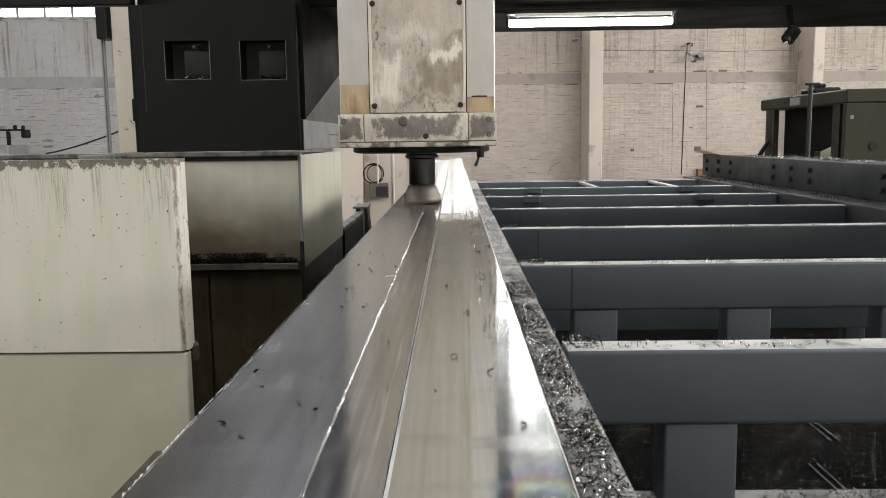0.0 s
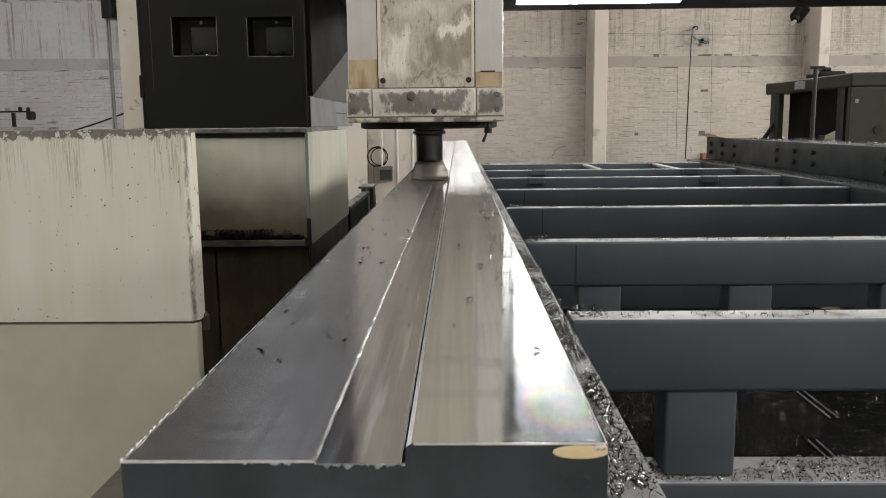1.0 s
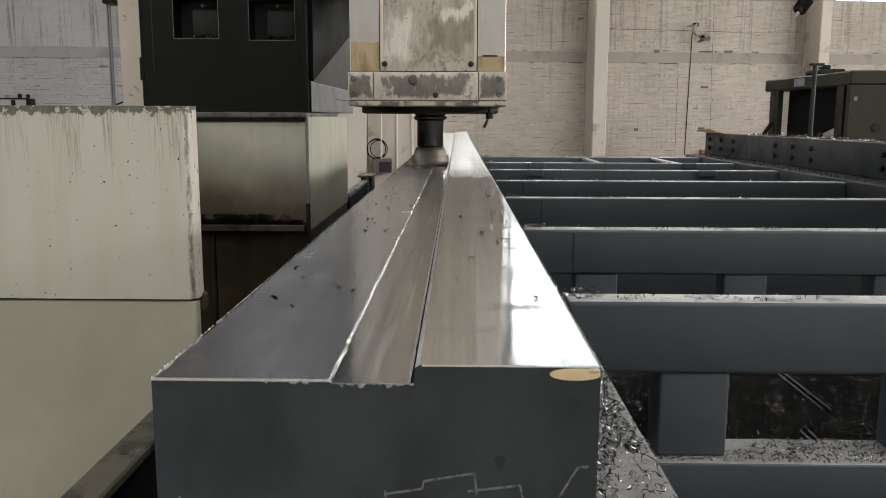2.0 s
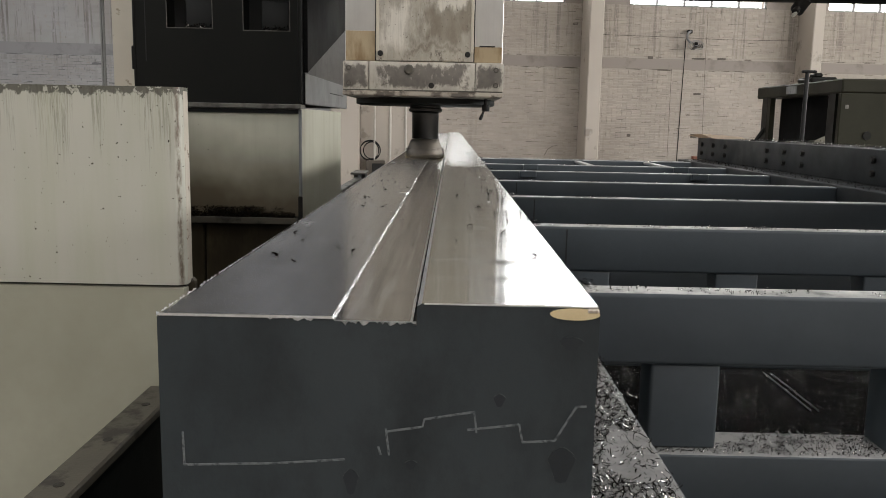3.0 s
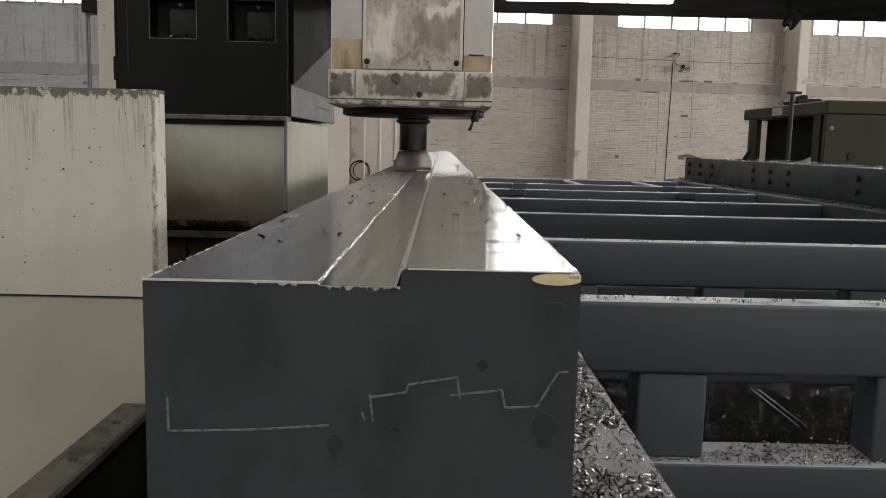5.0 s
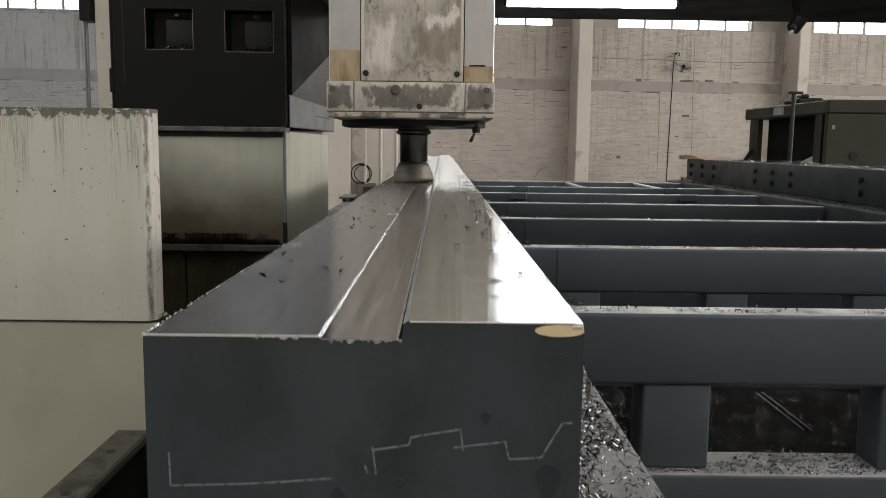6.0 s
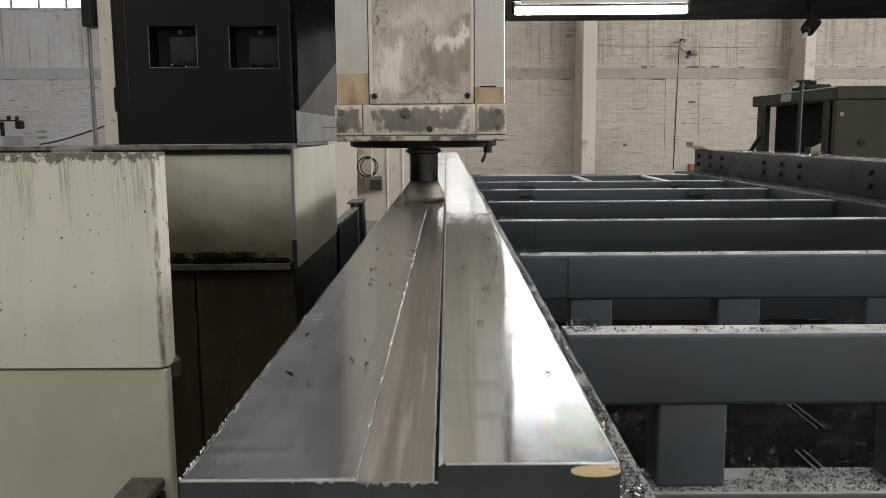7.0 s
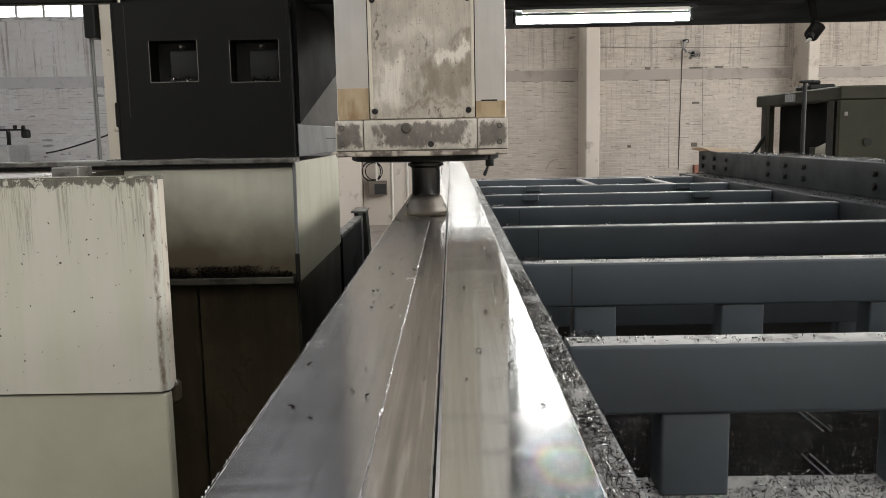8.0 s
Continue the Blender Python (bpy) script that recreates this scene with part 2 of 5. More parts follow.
M_TOP = machined("milled_steel", (0.83, 0.855, 0.85), 0.12, (1, 0.02, 1), 0.012, 0.97, wiped=0.1)
rainbow_glint(M_TOP, 0.108, 0.056, 0.03)
M_LEFT = machined("rough_milled_steel", (0.645, 0.63, 0.61), 0.23, (1, 0.02, 1), 0.01, 0.97, wiped=0.012)
M_GROOVE = machined("groove_steel", (0.7, 0.68, 0.67), 0.17, (1, 0.02, 1), 0.015, 0.97, 0.6)
M_EDGE = machined("burr_steel", (0.9, 0.9, 0.9), 0.34, (1, 1, 1), 0.4)
M_SCALE = worn("blue_black_mill_scale", (0.026, 0.033, 0.037), (0.013, 0.016, 0.018), (0.042, 0.05, 0.054), 11.0, 0.46, 0.66, 0.36, 0.0, (1, 1, 0.7), 0.32)
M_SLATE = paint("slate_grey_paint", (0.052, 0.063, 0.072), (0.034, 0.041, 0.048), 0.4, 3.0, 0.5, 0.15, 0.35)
# paler than M_SLATE: swarf rubbing plus grazing window sheen put into the colour
M_SLATE_TOP = worn("rubbed_sheen_slate_top", (0.36, 0.36, 0.355), (0.17, 0.17, 0.17), (0.45, 0.45, 0.44), 14.0, 0.5, 0.64, 0.34, 0.2)
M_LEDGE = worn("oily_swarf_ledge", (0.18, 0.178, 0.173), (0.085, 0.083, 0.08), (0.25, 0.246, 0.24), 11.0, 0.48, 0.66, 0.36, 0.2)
M_CREAM = streaked("stained_cream_paint", (0.453, 0.446, 0.383), (0.13, 0.122, 0.085), (0.1, 0.066, 0.042), 1.525, -0.4745)
M_CREAM_LOW = paint("dull_cream_paint", (0.342, 0.338, 0.266), (0.235, 0.225, 0.168), 0.5, 2.2, 0.55)
M_POST = worn("chipped_cream_post", (0.47, 0.43, 0.35), (0.25, 0.21, 0.16), (0.4, 0.365, 0.3), 9.0, 0.62, 0.66, 0.5)
M_RUSTY = worn("rusty_cream_edge", (0.5, 0.46, 0.39), (0.17, 0.11, 0.075), (0.4, 0.35, 0.28), 34.0, 0.58, 0.63, 0.6)
M_LIP = worn("grimy_steel_lip", (0.15, 0.145, 0.13), (0.06, 0.055, 0.048), (0.1, 0.095, 0.082), 16.0, 0.48, 0.6, 0.45)


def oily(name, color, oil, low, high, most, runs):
    """Cream paint misted with brown cutting oil in soft uneven clouds, darker towards the bottom."""
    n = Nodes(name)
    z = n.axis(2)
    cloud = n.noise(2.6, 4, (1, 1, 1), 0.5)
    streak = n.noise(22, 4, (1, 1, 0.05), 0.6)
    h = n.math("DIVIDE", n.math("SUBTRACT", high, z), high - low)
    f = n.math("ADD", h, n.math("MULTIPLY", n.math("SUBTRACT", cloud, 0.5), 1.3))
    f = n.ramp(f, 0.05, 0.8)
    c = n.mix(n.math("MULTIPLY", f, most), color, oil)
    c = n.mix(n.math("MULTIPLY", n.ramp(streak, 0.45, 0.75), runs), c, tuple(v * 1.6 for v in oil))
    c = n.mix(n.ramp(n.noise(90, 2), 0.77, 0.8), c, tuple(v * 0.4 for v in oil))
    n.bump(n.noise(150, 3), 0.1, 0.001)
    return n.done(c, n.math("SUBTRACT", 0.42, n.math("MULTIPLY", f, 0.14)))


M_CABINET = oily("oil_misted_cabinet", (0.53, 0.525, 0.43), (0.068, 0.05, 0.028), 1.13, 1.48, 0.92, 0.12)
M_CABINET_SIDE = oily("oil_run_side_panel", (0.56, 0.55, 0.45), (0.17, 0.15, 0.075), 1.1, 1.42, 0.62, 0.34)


def oily_panel(name, color, oil):
    """Olive sheet metal under a glossy, streaky skin of old cutting oil."""
    n = Nodes(name)
    cloud = n.ramp(n.noise(3.2, 5, (1, 1, 0.6), 0.6), 0.35, 0.68)
    streak = n.ramp(n.noise(34, 5, (1, 1, 0.04), 0.65), 0.42, 0.7)
    blot = n.ramp(n.noise(12, 6, (1, 1, 0.5), 0.65, (2, 5, 1)), 0.5, 0.66)
    c = n.mix(n.math("MULTIPLY", cloud, 0.8), color, oil)
    c = n.mix(n.math("MULTIPLY", streak, 0.45), c, tuple(v * 0.7 for v in oil))
    c = n.mix(n.math("MULTIPLY", blot, 0.35), c, tuple(v * 1.5 for v in color))
    r = n.math("ADD", n.math("MULTIPLY", cloud, 0.16), 0.26)
    n.bump(n.math("ADD", streak, n.noise(140, 3)), 0.08, 0.001)
    return n.done(c, r, 0.0, 0.28)


M_OLIVE = oily_panel("oily_olive_panel", (0.055, 0.045, 0.028), (0.012, 0.0095, 0.006))
M_BLACK = paint("satin_black_casting", (0.0052, 0.0055, 0.0046), (0.0095, 0.0097, 0.008), 0.42, 3.5, 0.6, 0.15, 0.17)
M_GUSSET_BLACK = paint("matt_black_plate", (0.008, 0.008, 0.008), (0.012, 0.012, 0.012), 0.6, 3.0, 0.5, 0.15, 0.06)
M_BLACK_DEEP = paint("black_recess", (0.008, 0.008, 0.008), (0.015, 0.014, 0.013), 0.6, 8.0, 0.5)
M_GUSSET = paint("grey_steel_skirt", (0.2, 0.21, 0.212), (0.12, 0.12, 0.112), 0.38, 4.0, 0.6)
M_XBEAM = paint("dark_grey_crossbeam", (0.019, 0.02, 0.02), (0.011, 0.011, 0.011), 0.45, 2.0, 0.5, 0.15, 0.2)
M_COVER = smeared_cover("oil_smeared_beige_cover")
M_RAM = machined("ground_ram_way", (0.6, 0.58, 0.54), 0.34, (1, 1, 0.04), 0.01, 0.0, 0.0, 0.08)
M_VARNISH = worn("brown_oil_varnish", (0.36, 0.28, 0.17), (0.2, 0.13, 0.06), (0.45, 0.38, 0.27), 26.0, 0.45, 0.7, 0.4, 0.0, (1, 1, 0.3))
M_HEAD = worn("scabbed_head_plate", (0.4, 0.36, 0.3), (0.09, 0.075, 0.06), (0.24, 0.2, 0.155), 17.0, 0.46, 0.55, 0.45)
M_PLATE = scabbed_plate("scabbed_face_plate", (0.5, 0.465, 0.4), (0.105, 0.09, 0.078))
M_SKIRT = machined("dull_steel_skirt", (0.075, 0.077, 0.08), 0.38, (1, 1, 0.1), 0.1)
M_DARKSTEEL = machined("dark_arbor_steel", (0.06, 0.058, 0.056), 0.28, (1, 1, 0.2), 0.1)
M_CUTTER = machined("cutter_body_steel", (0.25, 0.225, 0.195), 0.5, (0.2, 0.2, 1), 0.2)
M_CARBIDE = paint("carbide_insert", (0.25, 0.2, 0.1), (0.1, 0.08, 0.05), 0.3, 60.0, 0.3)
M_BOLT = paint("black_bolt", (0.014, 0.014, 0.014), (0.04, 0.032, 0.024), 0.4, 40.0, 0.4, 0.15, 0.2)
M_GROOVED = worn("oily_brown_rail", (0.05, 0.045, 0.035), (0.02, 0.018, 0.014), (0.09, 0.08, 0.06), 12.0, 0.5, 0.6, 0.4)
M_CHALK = worn("chalk", (0.14, 0.15, 0.155), (0.05, 0.056, 0.06), (0.1, 0.11, 0.115), 300.0, 0.5, 0.62, 0.9)
M_OIL = paint("oil_spot", (0.015, 0.018, 0.021), (0.024, 0.029, 0.033), 0.3, 40.0, 0.5, 0.1, 0.3)
M_LABEL = paint("cream_primer_dab", (0.62, 0.5, 0.3), (0.4, 0.3, 0.15), 0.55, 60.0, 0.4)
M_PLASTER = worn("pilaster_plaster", (0.52, 0.47, 0.41), (0.34, 0.3, 0.255), (0.46, 0.41, 0.36), 1.6, 0.6, 0.66, 0.85)
M_MORTAR = worn("washed_over_mortar", (0.44, 0.395, 0.345), (0.14, 0.12, 0.1), (0.38, 0.335, 0.29), 4.2, 0.53, 0.6, 0.9, 0.0, (0.45, 1, 2.4))
M_MORTAR_GREY = worn("grey_washed_mortar", (0.36, 0.36, 0.365), (0.17, 0.17, 0.175), (0.33, 0.33, 0.335), 5.0, 0.5, 0.57, 0.9, 0.0, (0.45, 1, 2.4))
M_CHAMFER = machined("bright_step_edge", (0.27, 0.27, 0.27), 0.22, (1, 0.02, 1), 0.03, 0.5)
M_BAND_GREY = worn("grey_concrete_band", (0.27, 0.27, 0.275), (0.18, 0.18, 0.185), (0.32, 0.32, 0.325), 1.6, 0.5, 0.68, 0.9)
M_BAND = worn("concrete_band", (0.31, 0.275, 0.245), (0.2, 0.18, 0.16), (0.35, 0.31, 0.28), 1.2, 0.55, 0.7, 0.9)
M_FRAME = paint("grey_window_frame", (0.25, 0.25, 0.25), (0.12, 0.12, 0.12), 0.5, 5.0, 0.4)
# near-black all over, far darker than the hall's slab
M_FLOOR = worn("near_black_floor", (0.004, 0.0037, 0.0034), (0.0025, 0.0025, 0.0025), (0.006, 0.0055, 0.005), 1.8, 0.45, 0.65, 0.9, 0.0, (1, 1, 1), 0.02)
M_SLAB = worn("concrete_slab", (0.34, 0.31, 0.275), (0.2, 0.18, 0.16), (0.28, 0.255, 0.23), 1.1, 0.5, 0.68, 0.75)
M_ROOF = paint("roof_sheet", (0.14, 0.14, 0.135), (0.08, 0.08, 0.08), 0.6, 0.8, 0.5)
# a darker, duller tone than the crossbars' slate
M_GIRDER = paint("dull_dark_girder", (0.031, 0.034, 0.036), (0.018, 0.0195, 0.021), 0.5, 3.0, 0.5, 0.15, 0.2)
M_GREEN = paint("grey_green_enclosure", (0.026, 0.0255, 0.018), (0.014, 0.013, 0.0095), 0.45, 1.2, 0.5, 0.15, 0.08)
M_BOOTH_SHADE = paint("enclosure_interior_shade", (0.01, 0.01, 0.01), (0.005, 0.005, 0.005), 0.7, 1.5, 0.5, 0.15, 0.03)
M_WOOD = worn("raw_board", (0.5, 0.36, 0.2), (0.35, 0.24, 0.12), (0.6, 0.45, 0.27), 6.0, 0.5, 0.65, 0.7, 0.0, (6, 1, 1))
M_CARD = paint("brown_card", (0.5, 0.4, 0.3), (0.35, 0.27, 0.2), 0.8, 4.0, 0.4)
M_STRIP = machined("worn_floor_strip", (0.5, 0.5, 0.5), 0.45, (1, 0.1, 1), 0.3)
M_CABLE = paint("black_cable", (0.014, 0.014, 0.014), (0.025, 0.025, 0.025), 0.5, 10.0, 0.4, 0.15, 0.15)
M_CONDUIT = paint("white_conduit", (0.65, 0.62, 0.56), (0.4, 0.38, 0.34), 0.5, 3.0, 0.5)
M_WALLBOX = paint("dusty_brown_box", (0.13, 0.11, 0.09), (0.07, 0.06, 0.05), 0.6, 3.0, 0.5)
M_RED = paint("red_brown_box", (0.25, 0.1, 0.06), (0.15, 0.07, 0.05), 0.6, 3.0, 0.4)


def brick_material(name, tones, wet=1.0):
    n = Nodes(name)
    n.coord = n.tree.nodes.new("ShaderNodeNewGeometry").outputs["Position"]
    info = n.tree.nodes.new("ShaderNodeObjectInfo")
    geo = n.tree.nodes.new("ShaderNodeNewGeometry")
    pick = n.math("FRACT", n.math("ADD", info.outputs["Random"], geo.outputs["Random Per Island"]), 0.0)
    base = n.ramp(pick, 0.0, 1.0, *tones)
    drips = n.ramp(n.noise(3.2, 5, (1, 1, 0.05), 0.65), 0.56, 0.74)
    flake = n.ramp(n.noise(9, 6), 0.6, 0.68)
    thin = n.ramp(n.noise(9, 5, (1, 1, 0.035), 0.7, (2, 0, 0)), 0.54, 0.62)
    high = n.ramp(n.math("MULTIPLY", n.axis(2), 0.2), 0.42, 0.72)
    thin = n.math("MULTIPLY", thin, high)
    cloud = n.ramp(n.noise(0.7, 4), 0.4, 0.7)
    c = n.mix(n.math("MULTIPLY", drips, 0.5), base, (0.2, 0.175, 0.15))
    c = n.mix(n.math("MULTIPLY", cloud, 0.45), c, (0.27, 0.235, 0.2))
    c = n.mix(n.math("MULTIPLY", thin, min(0.45 * wet, 0.9)), c, (0.12, 0.105, 0.09))
    c = n.mix(n.math("MULTIPLY", flake, 0.35), c, (0.36, 0.3, 0.25))
    n.bump(n.noise(40, 4), 0.4, 0.004)
    return n.done(c, 0.88)


M_BRICK = brick_material("whitewashed_brick", ((0.43, 0.383, 0.336), (0.5, 0.45, 0.392)))
M_WASH_GREY = brick_material("grey_wash", ((0.37, 0.37, 0.375), (0.39, 0.39, 0.395)), 1.4)
M_BRICK_GREY = brick_material("grey_whitewashed_brick", ((0.36, 0.36, 0.365), (0.4, 0.4, 0.41)), 1.3)


def chip_material(name, dark, bright, rough, share=0.8):
    n = Nodes(name)
    geo = n.tree.nodes.new("ShaderNodeNewGeometry")
    pick = geo.outputs["Random Per Island"]
    c = n.ramp(pick, share, share + 0.12, dark, bright)
    n.bump(n.noise(900, 2), 0.3, 0.0003)
    return n.done(c, rough, 1.0)


M_CHIP = chip_material("steel_swarf", (0.014, 0.012, 0.011), (0.92, 0.9, 0.88), 0.22, 0.73)
M_CHIP_FLOOR = chip_material("dull_floor_swarf", (0.014, 0.012, 0.011), (0.92, 0.9, 0.86), 0.24, 0.66)
M_CHIP_OILY = chip_material("oil_soaked_swarf", (0.012, 0.01, 0.008), (0.09, 0.07, 0.05), 0.45)


def glow(name, color, strength):
    n = Nodes(name)
    n.bsdf.inputs["Emission Color"].default_value = (*color, 1)
    n.bsdf.inputs["Emission Strength"].default_value = strength
    return n.done((0.8, 0.8, 0.8), 0.4)


M_TUBE = glow("lit_tube", (1.0, 1.0, 0.97), 75.0)
M_DAY = glow("bright_overcast_sky", (1.0, 0.99, 0.97), 5.5)


def glass_material():
    n = Nodes("dusty_glass")
    n.bsdf.inputs["Transmission Weight"].default_value = 1.0
    n.bsdf.inputs["IOR"].default_value = 1.1
    return n.done((0.95, 0.96, 0.96), 0.15)


M_GLASS = glass_material()


# ---- building blocks ----
def add_box(bm, x0, x1, y0, y1, z0, z1, bev=0.0, seg=1):
    m = Matrix.LocRotScale(((x0 + x1) / 2, (y0 + y1) / 2, (z0 + z1) / 2), None, (x1 - x0, y1 - y0, z1 - z0))
    made = bmesh.ops.create_cube(bm, size=1.0, matrix=m)["verts"]
    if bev:
        edges = list({e for v in made for e in v.link_edges})
        bmesh.ops.bevel(bm, geom=edges, offset=bev, segments=seg, affect="EDGES", profile=0.5)
    return bm


def box(x0, x1, y0, y1, z0, z1, bev=0.0, seg=1):
    return add_box(bmesh.new(), x0, x1, y0, y1, z0, z1, bev, seg)


def add_lathe(bm, rings, m=Matrix(), n=32):
    """A turned solid round z: rings of (radius, z), closed at both ends."""
    loops = []
    for r, z in rings:
        loops.append([bm.verts.new(m @ Vector((r * math.cos(a), r * math.sin(a), z)))
                      for a in (2 * math.pi * k / n for k in range(n))])
    for a, b in zip(loops, loops[1:]):
        for k in range(n):
            bm.faces.new((a[k], a[(k + 1) % n], b[(k + 1) % n], b[k]))
    bm.faces.new(list(reversed(loops[0])))
    bm.faces.new(loops[-1])
    return bm


def lathe(rings, m=Matrix(), n=32):
    return add_lathe(bmesh.new(), rings, m, n)


def add_tube(bm, path, r, n=8):
    """A round bar or cable along a path."""
    path = [Vector(p) for p in path]
    loops = []
    for i, p in enumerate(path):
        d = (path[min(i + 1, len(path) - 1)] - path[max(i - 1, 0)]).normalized()
        u = d.cross(Vector((0, 0, 1)) if abs(d.z) < 0.9 else Vector((1, 0, 0))).normalized()
        v = d.cross(u)
        loops.append([bm.verts.new(p + r * (math.cos(a) * u + math.sin(a) * v)) for a in (2 * math.pi * k / n for k in range(n))])
    for a, b in zip(loops, loops[1:]):
        for k in range(n):
            bm.faces.new((a[k], a[(k + 1) % n], b[(k + 1) % n], b[k]))
    bm.faces.new(list(reversed(loops[0])))
    bm.faces.new(loops[-1])
    return bm


def add_prism(bm, outline, axis, a, b):
    """A flat outline of (p, q) swept along x or y from a to b; p, q are the two other axes in order."""
    def at(p, q, s):
        return (s, p, q) if axis == "x" else (p, s, q)
    lo = [bm.verts.new(at(p, q, a)) for p, q in outline]
    hi = [bm.verts.new(at(p, q, b)) for p, q in outline]
    k = len(outline)
    for i in range(k):
        bm.faces.new((lo[i], lo[(i + 1) % k], hi[(i + 1) % k], hi[i]))
    bm.faces.new(lo)
    bm.faces.new(hi)
    bmesh.ops.recalc_face_normals(bm, faces=bm.faces)
    return bm


def add_prism_z(bm, outline, a, b):
    """A flat outline of (x, y) raised from height a to b."""
    lo = [bm.verts.new((x, y, a)) for x, y in outline]
    hi = [bm.verts.new((x, y, b)) for x, y in outline]
    k = len(outline)
    for i in range(k):
        bm.faces.new((lo[i], lo[(i + 1) % k], hi[(i + 1) % k], hi[i]))
    bm.faces.new(list(reversed(lo)))
    bm.faces.new(hi)
    return bm


def part(name, bm, material, parent=None, label="", smooth=True):
    """Links a bmesh as one mesh object, under a thing or a part where one is given."""
    me = bpy.data.meshes.new(name)
    bmesh.ops.recalc_face_normals(bm, faces=bm.faces)
    bm.to_mesh(me)
    bm.free()
    for mat in material if isinstance(material, (list, tuple)) else (material,):
        me.materials.append(mat)
    if smooth:
        me.polygons.foreach_set("use_smooth", [True] * len(me.polygons))
        me.set_sharp_from_angle(angle=radians(34))
    ob = new(name, me)
    ob.parent = parent
    return tagged(ob, label)


def thing(name, label, category, group="", kind="", at=None):
    ob = new(name)
    ob.empty_display_size = 0.1
    if at is not None:
        ob.matrix_basis = at
    return tagged(ob, label, category, group, kind)


def structure(name, bm, material, label, category):
    return tagged(part(name, bm, material, None), label, category, kind="structure")


# ---- swarf: curled steel chips, strewn as one mesh a bed ----
def chip_template(rng):
    turn, r, w = rng.uniform(1.6, 5.6), rng.uniform(0.0022, 0.005), rng.uniform(0.0014, 0.0028)
    rise = rng.uniform(-0.003, 0.003)
    k = 6
    pts = []
    for i in range(k + 1):
        a = turn * i / k
        rr = r * (1 + 0.35 * i / k)
        for side in (-0.5, 0.5):
            pts.append((rr * math.cos(a), rr * math.sin(a), side * w + rise * i / k))
    faces = [(2 * i, 2 * i + 1, 2 * i + 3, 2 * i + 2) for i in range(k)]
    return np.array(pts), np.array(faces)


def curl_template(rng):
    """A longer, slimmer, open curl."""
    turn, r, w = rng.uniform(1.1, 3.2), rng.uniform(0.0035, 0.0075), rng.uniform(0.0009, 0.0017)
    rise = rng.uniform(-0.004, 0.004)
    k = 6
    pts = []
    for i in range(k + 1):
        a = turn * i / k
        wide = w * (1 - 0.7 * abs(2 * i / k - 1) ** 3)
        for side in (-0.5, 0.5):
            pts.append((r * math.cos(a) * (1 + 0.2 * i / k), r * math.sin(a), side * wide + rise * i / k))
    return np.array(pts), np.array([(2 * i, 2 * i + 1, 2 * i + 3, 2 * i + 2) for i in range(k)])


CHIPS = [chip_template(np.random.default_rng(40 + i)) for i in range(9)]
CURLS = [curl_template(np.random.default_rng(70 + i)) for i in range(12)]


def turned(rng, n):
    q = rng.normal(size=(n, 4))
    q /= np.linalg.norm(q, axis=1)[:, None]
    w, x, y, z = q.T
    return np.stack([np.stack([1 - 2 * (y * y + z * z), 2 * (x * y - w * z), 2 * (x * z + w * y)], 1),
                     np.stack([2 * (x * y + w * z), 1 - 2 * (x * x + z * z), 2 * (y * z - w * x)], 1),
                     np.stack([2 * (x * z - w * y), 2 * (y * z + w * x), 1 - 2 * (x * x + y * y)], 1)], 1)


def swarf(name, places, seed, parent=None, size=1.0, label="", skin=None, shapes=CHIPS, flat=0.0):
    """A bed of chips: places is an array of x, y, z."""
    rng = np.random.default_rng(seed)
    verts, faces, base = [], [], 0
    kinds = rng.integers(0, len(shapes), len(places))
    for k, (pts, quads) in enumerate(shapes):
        where = places[kinds == k]
        n = len(where)
        if not n:
            continue
        rot = turned(rng, n)
        scale = size * rng.uniform(0.55, 1.35, n)
        v = np.einsum("nij,pj->npi", rot, pts) * scale[:, None, None]
        v[:, :, 2] *= 1.0 - flat
        v += where[:, None, :]
        low = v[:, :, 2].min(axis=1)
        v[:, :, 2] += (where[:, 2] - low)[:, None]
        verts.append(v.reshape(-1, 3))
        f = quads[None] + (base + np.arange(n) * len(pts))[:, None, None]
        faces.append(f.reshape(-1, 4))
        base += n * len(pts)
    verts, faces = np.concatenate(verts), np.concatenate(faces)
    me = bpy.data.meshes.new(name)
    me.vertices.add(len(verts))
    me.vertices.foreach_set("co", verts.astype(np.float32).ravel())
    me.loops.add(faces.size)
    me.loops.foreach_set("vertex_index", faces.astype(np.int32).ravel())
    me.polygons.add(len(faces))
    me.polygons.foreach_set("loop_start", np.arange(0, faces.size, 4, dtype=np.int32))
    me.update(calc_edges=True)
    me.materials.append(skin or M_CHIP)
    ob = new(name, me)
    ob.parent = parent
    return tagged(ob, label or "heap of curled dark and bright steel swarf chips", "" if parent else "swarf", kind="stuff")


def strew(rng, n, x0, x1, y0, y1, z, clump=0.0, heap=0.006):
    """n places over a rectangle, gathered in clumps where asked, heaped a little."""
    x, y = rng.uniform(x0, x1, n), rng.uniform(y0, y1, n)
    if clump:
        keep = np.array([noise.noise((a * 9 + 3, b * 9, z)) + 0.5 * noise.noise((a * 25, b * 25, 5)) for a, b in zip(x, y)])
        take = keep > np.quantile(keep, clump)
        x, y = x[take], y[take]
    return np.stack([x, y, z + heap * rng.random(len(x)) ** 2], 1)


# ---- hall: floor, walls, roof ----
FLOOR = -0.55
floor = structure("floor", box(-14, 16, -10, 24, FLOOR - 0.3, FLOOR), M_SLAB, "worn grey-beige concrete workshop floor", "floor")
bed = structure("machine_foundation", box(-0.34, 3.6, -0.6, 10.2, FLOOR, 0.0, 0.01), M_FLOOR, "near-black machine foundation strewn with swarf", "foundation")

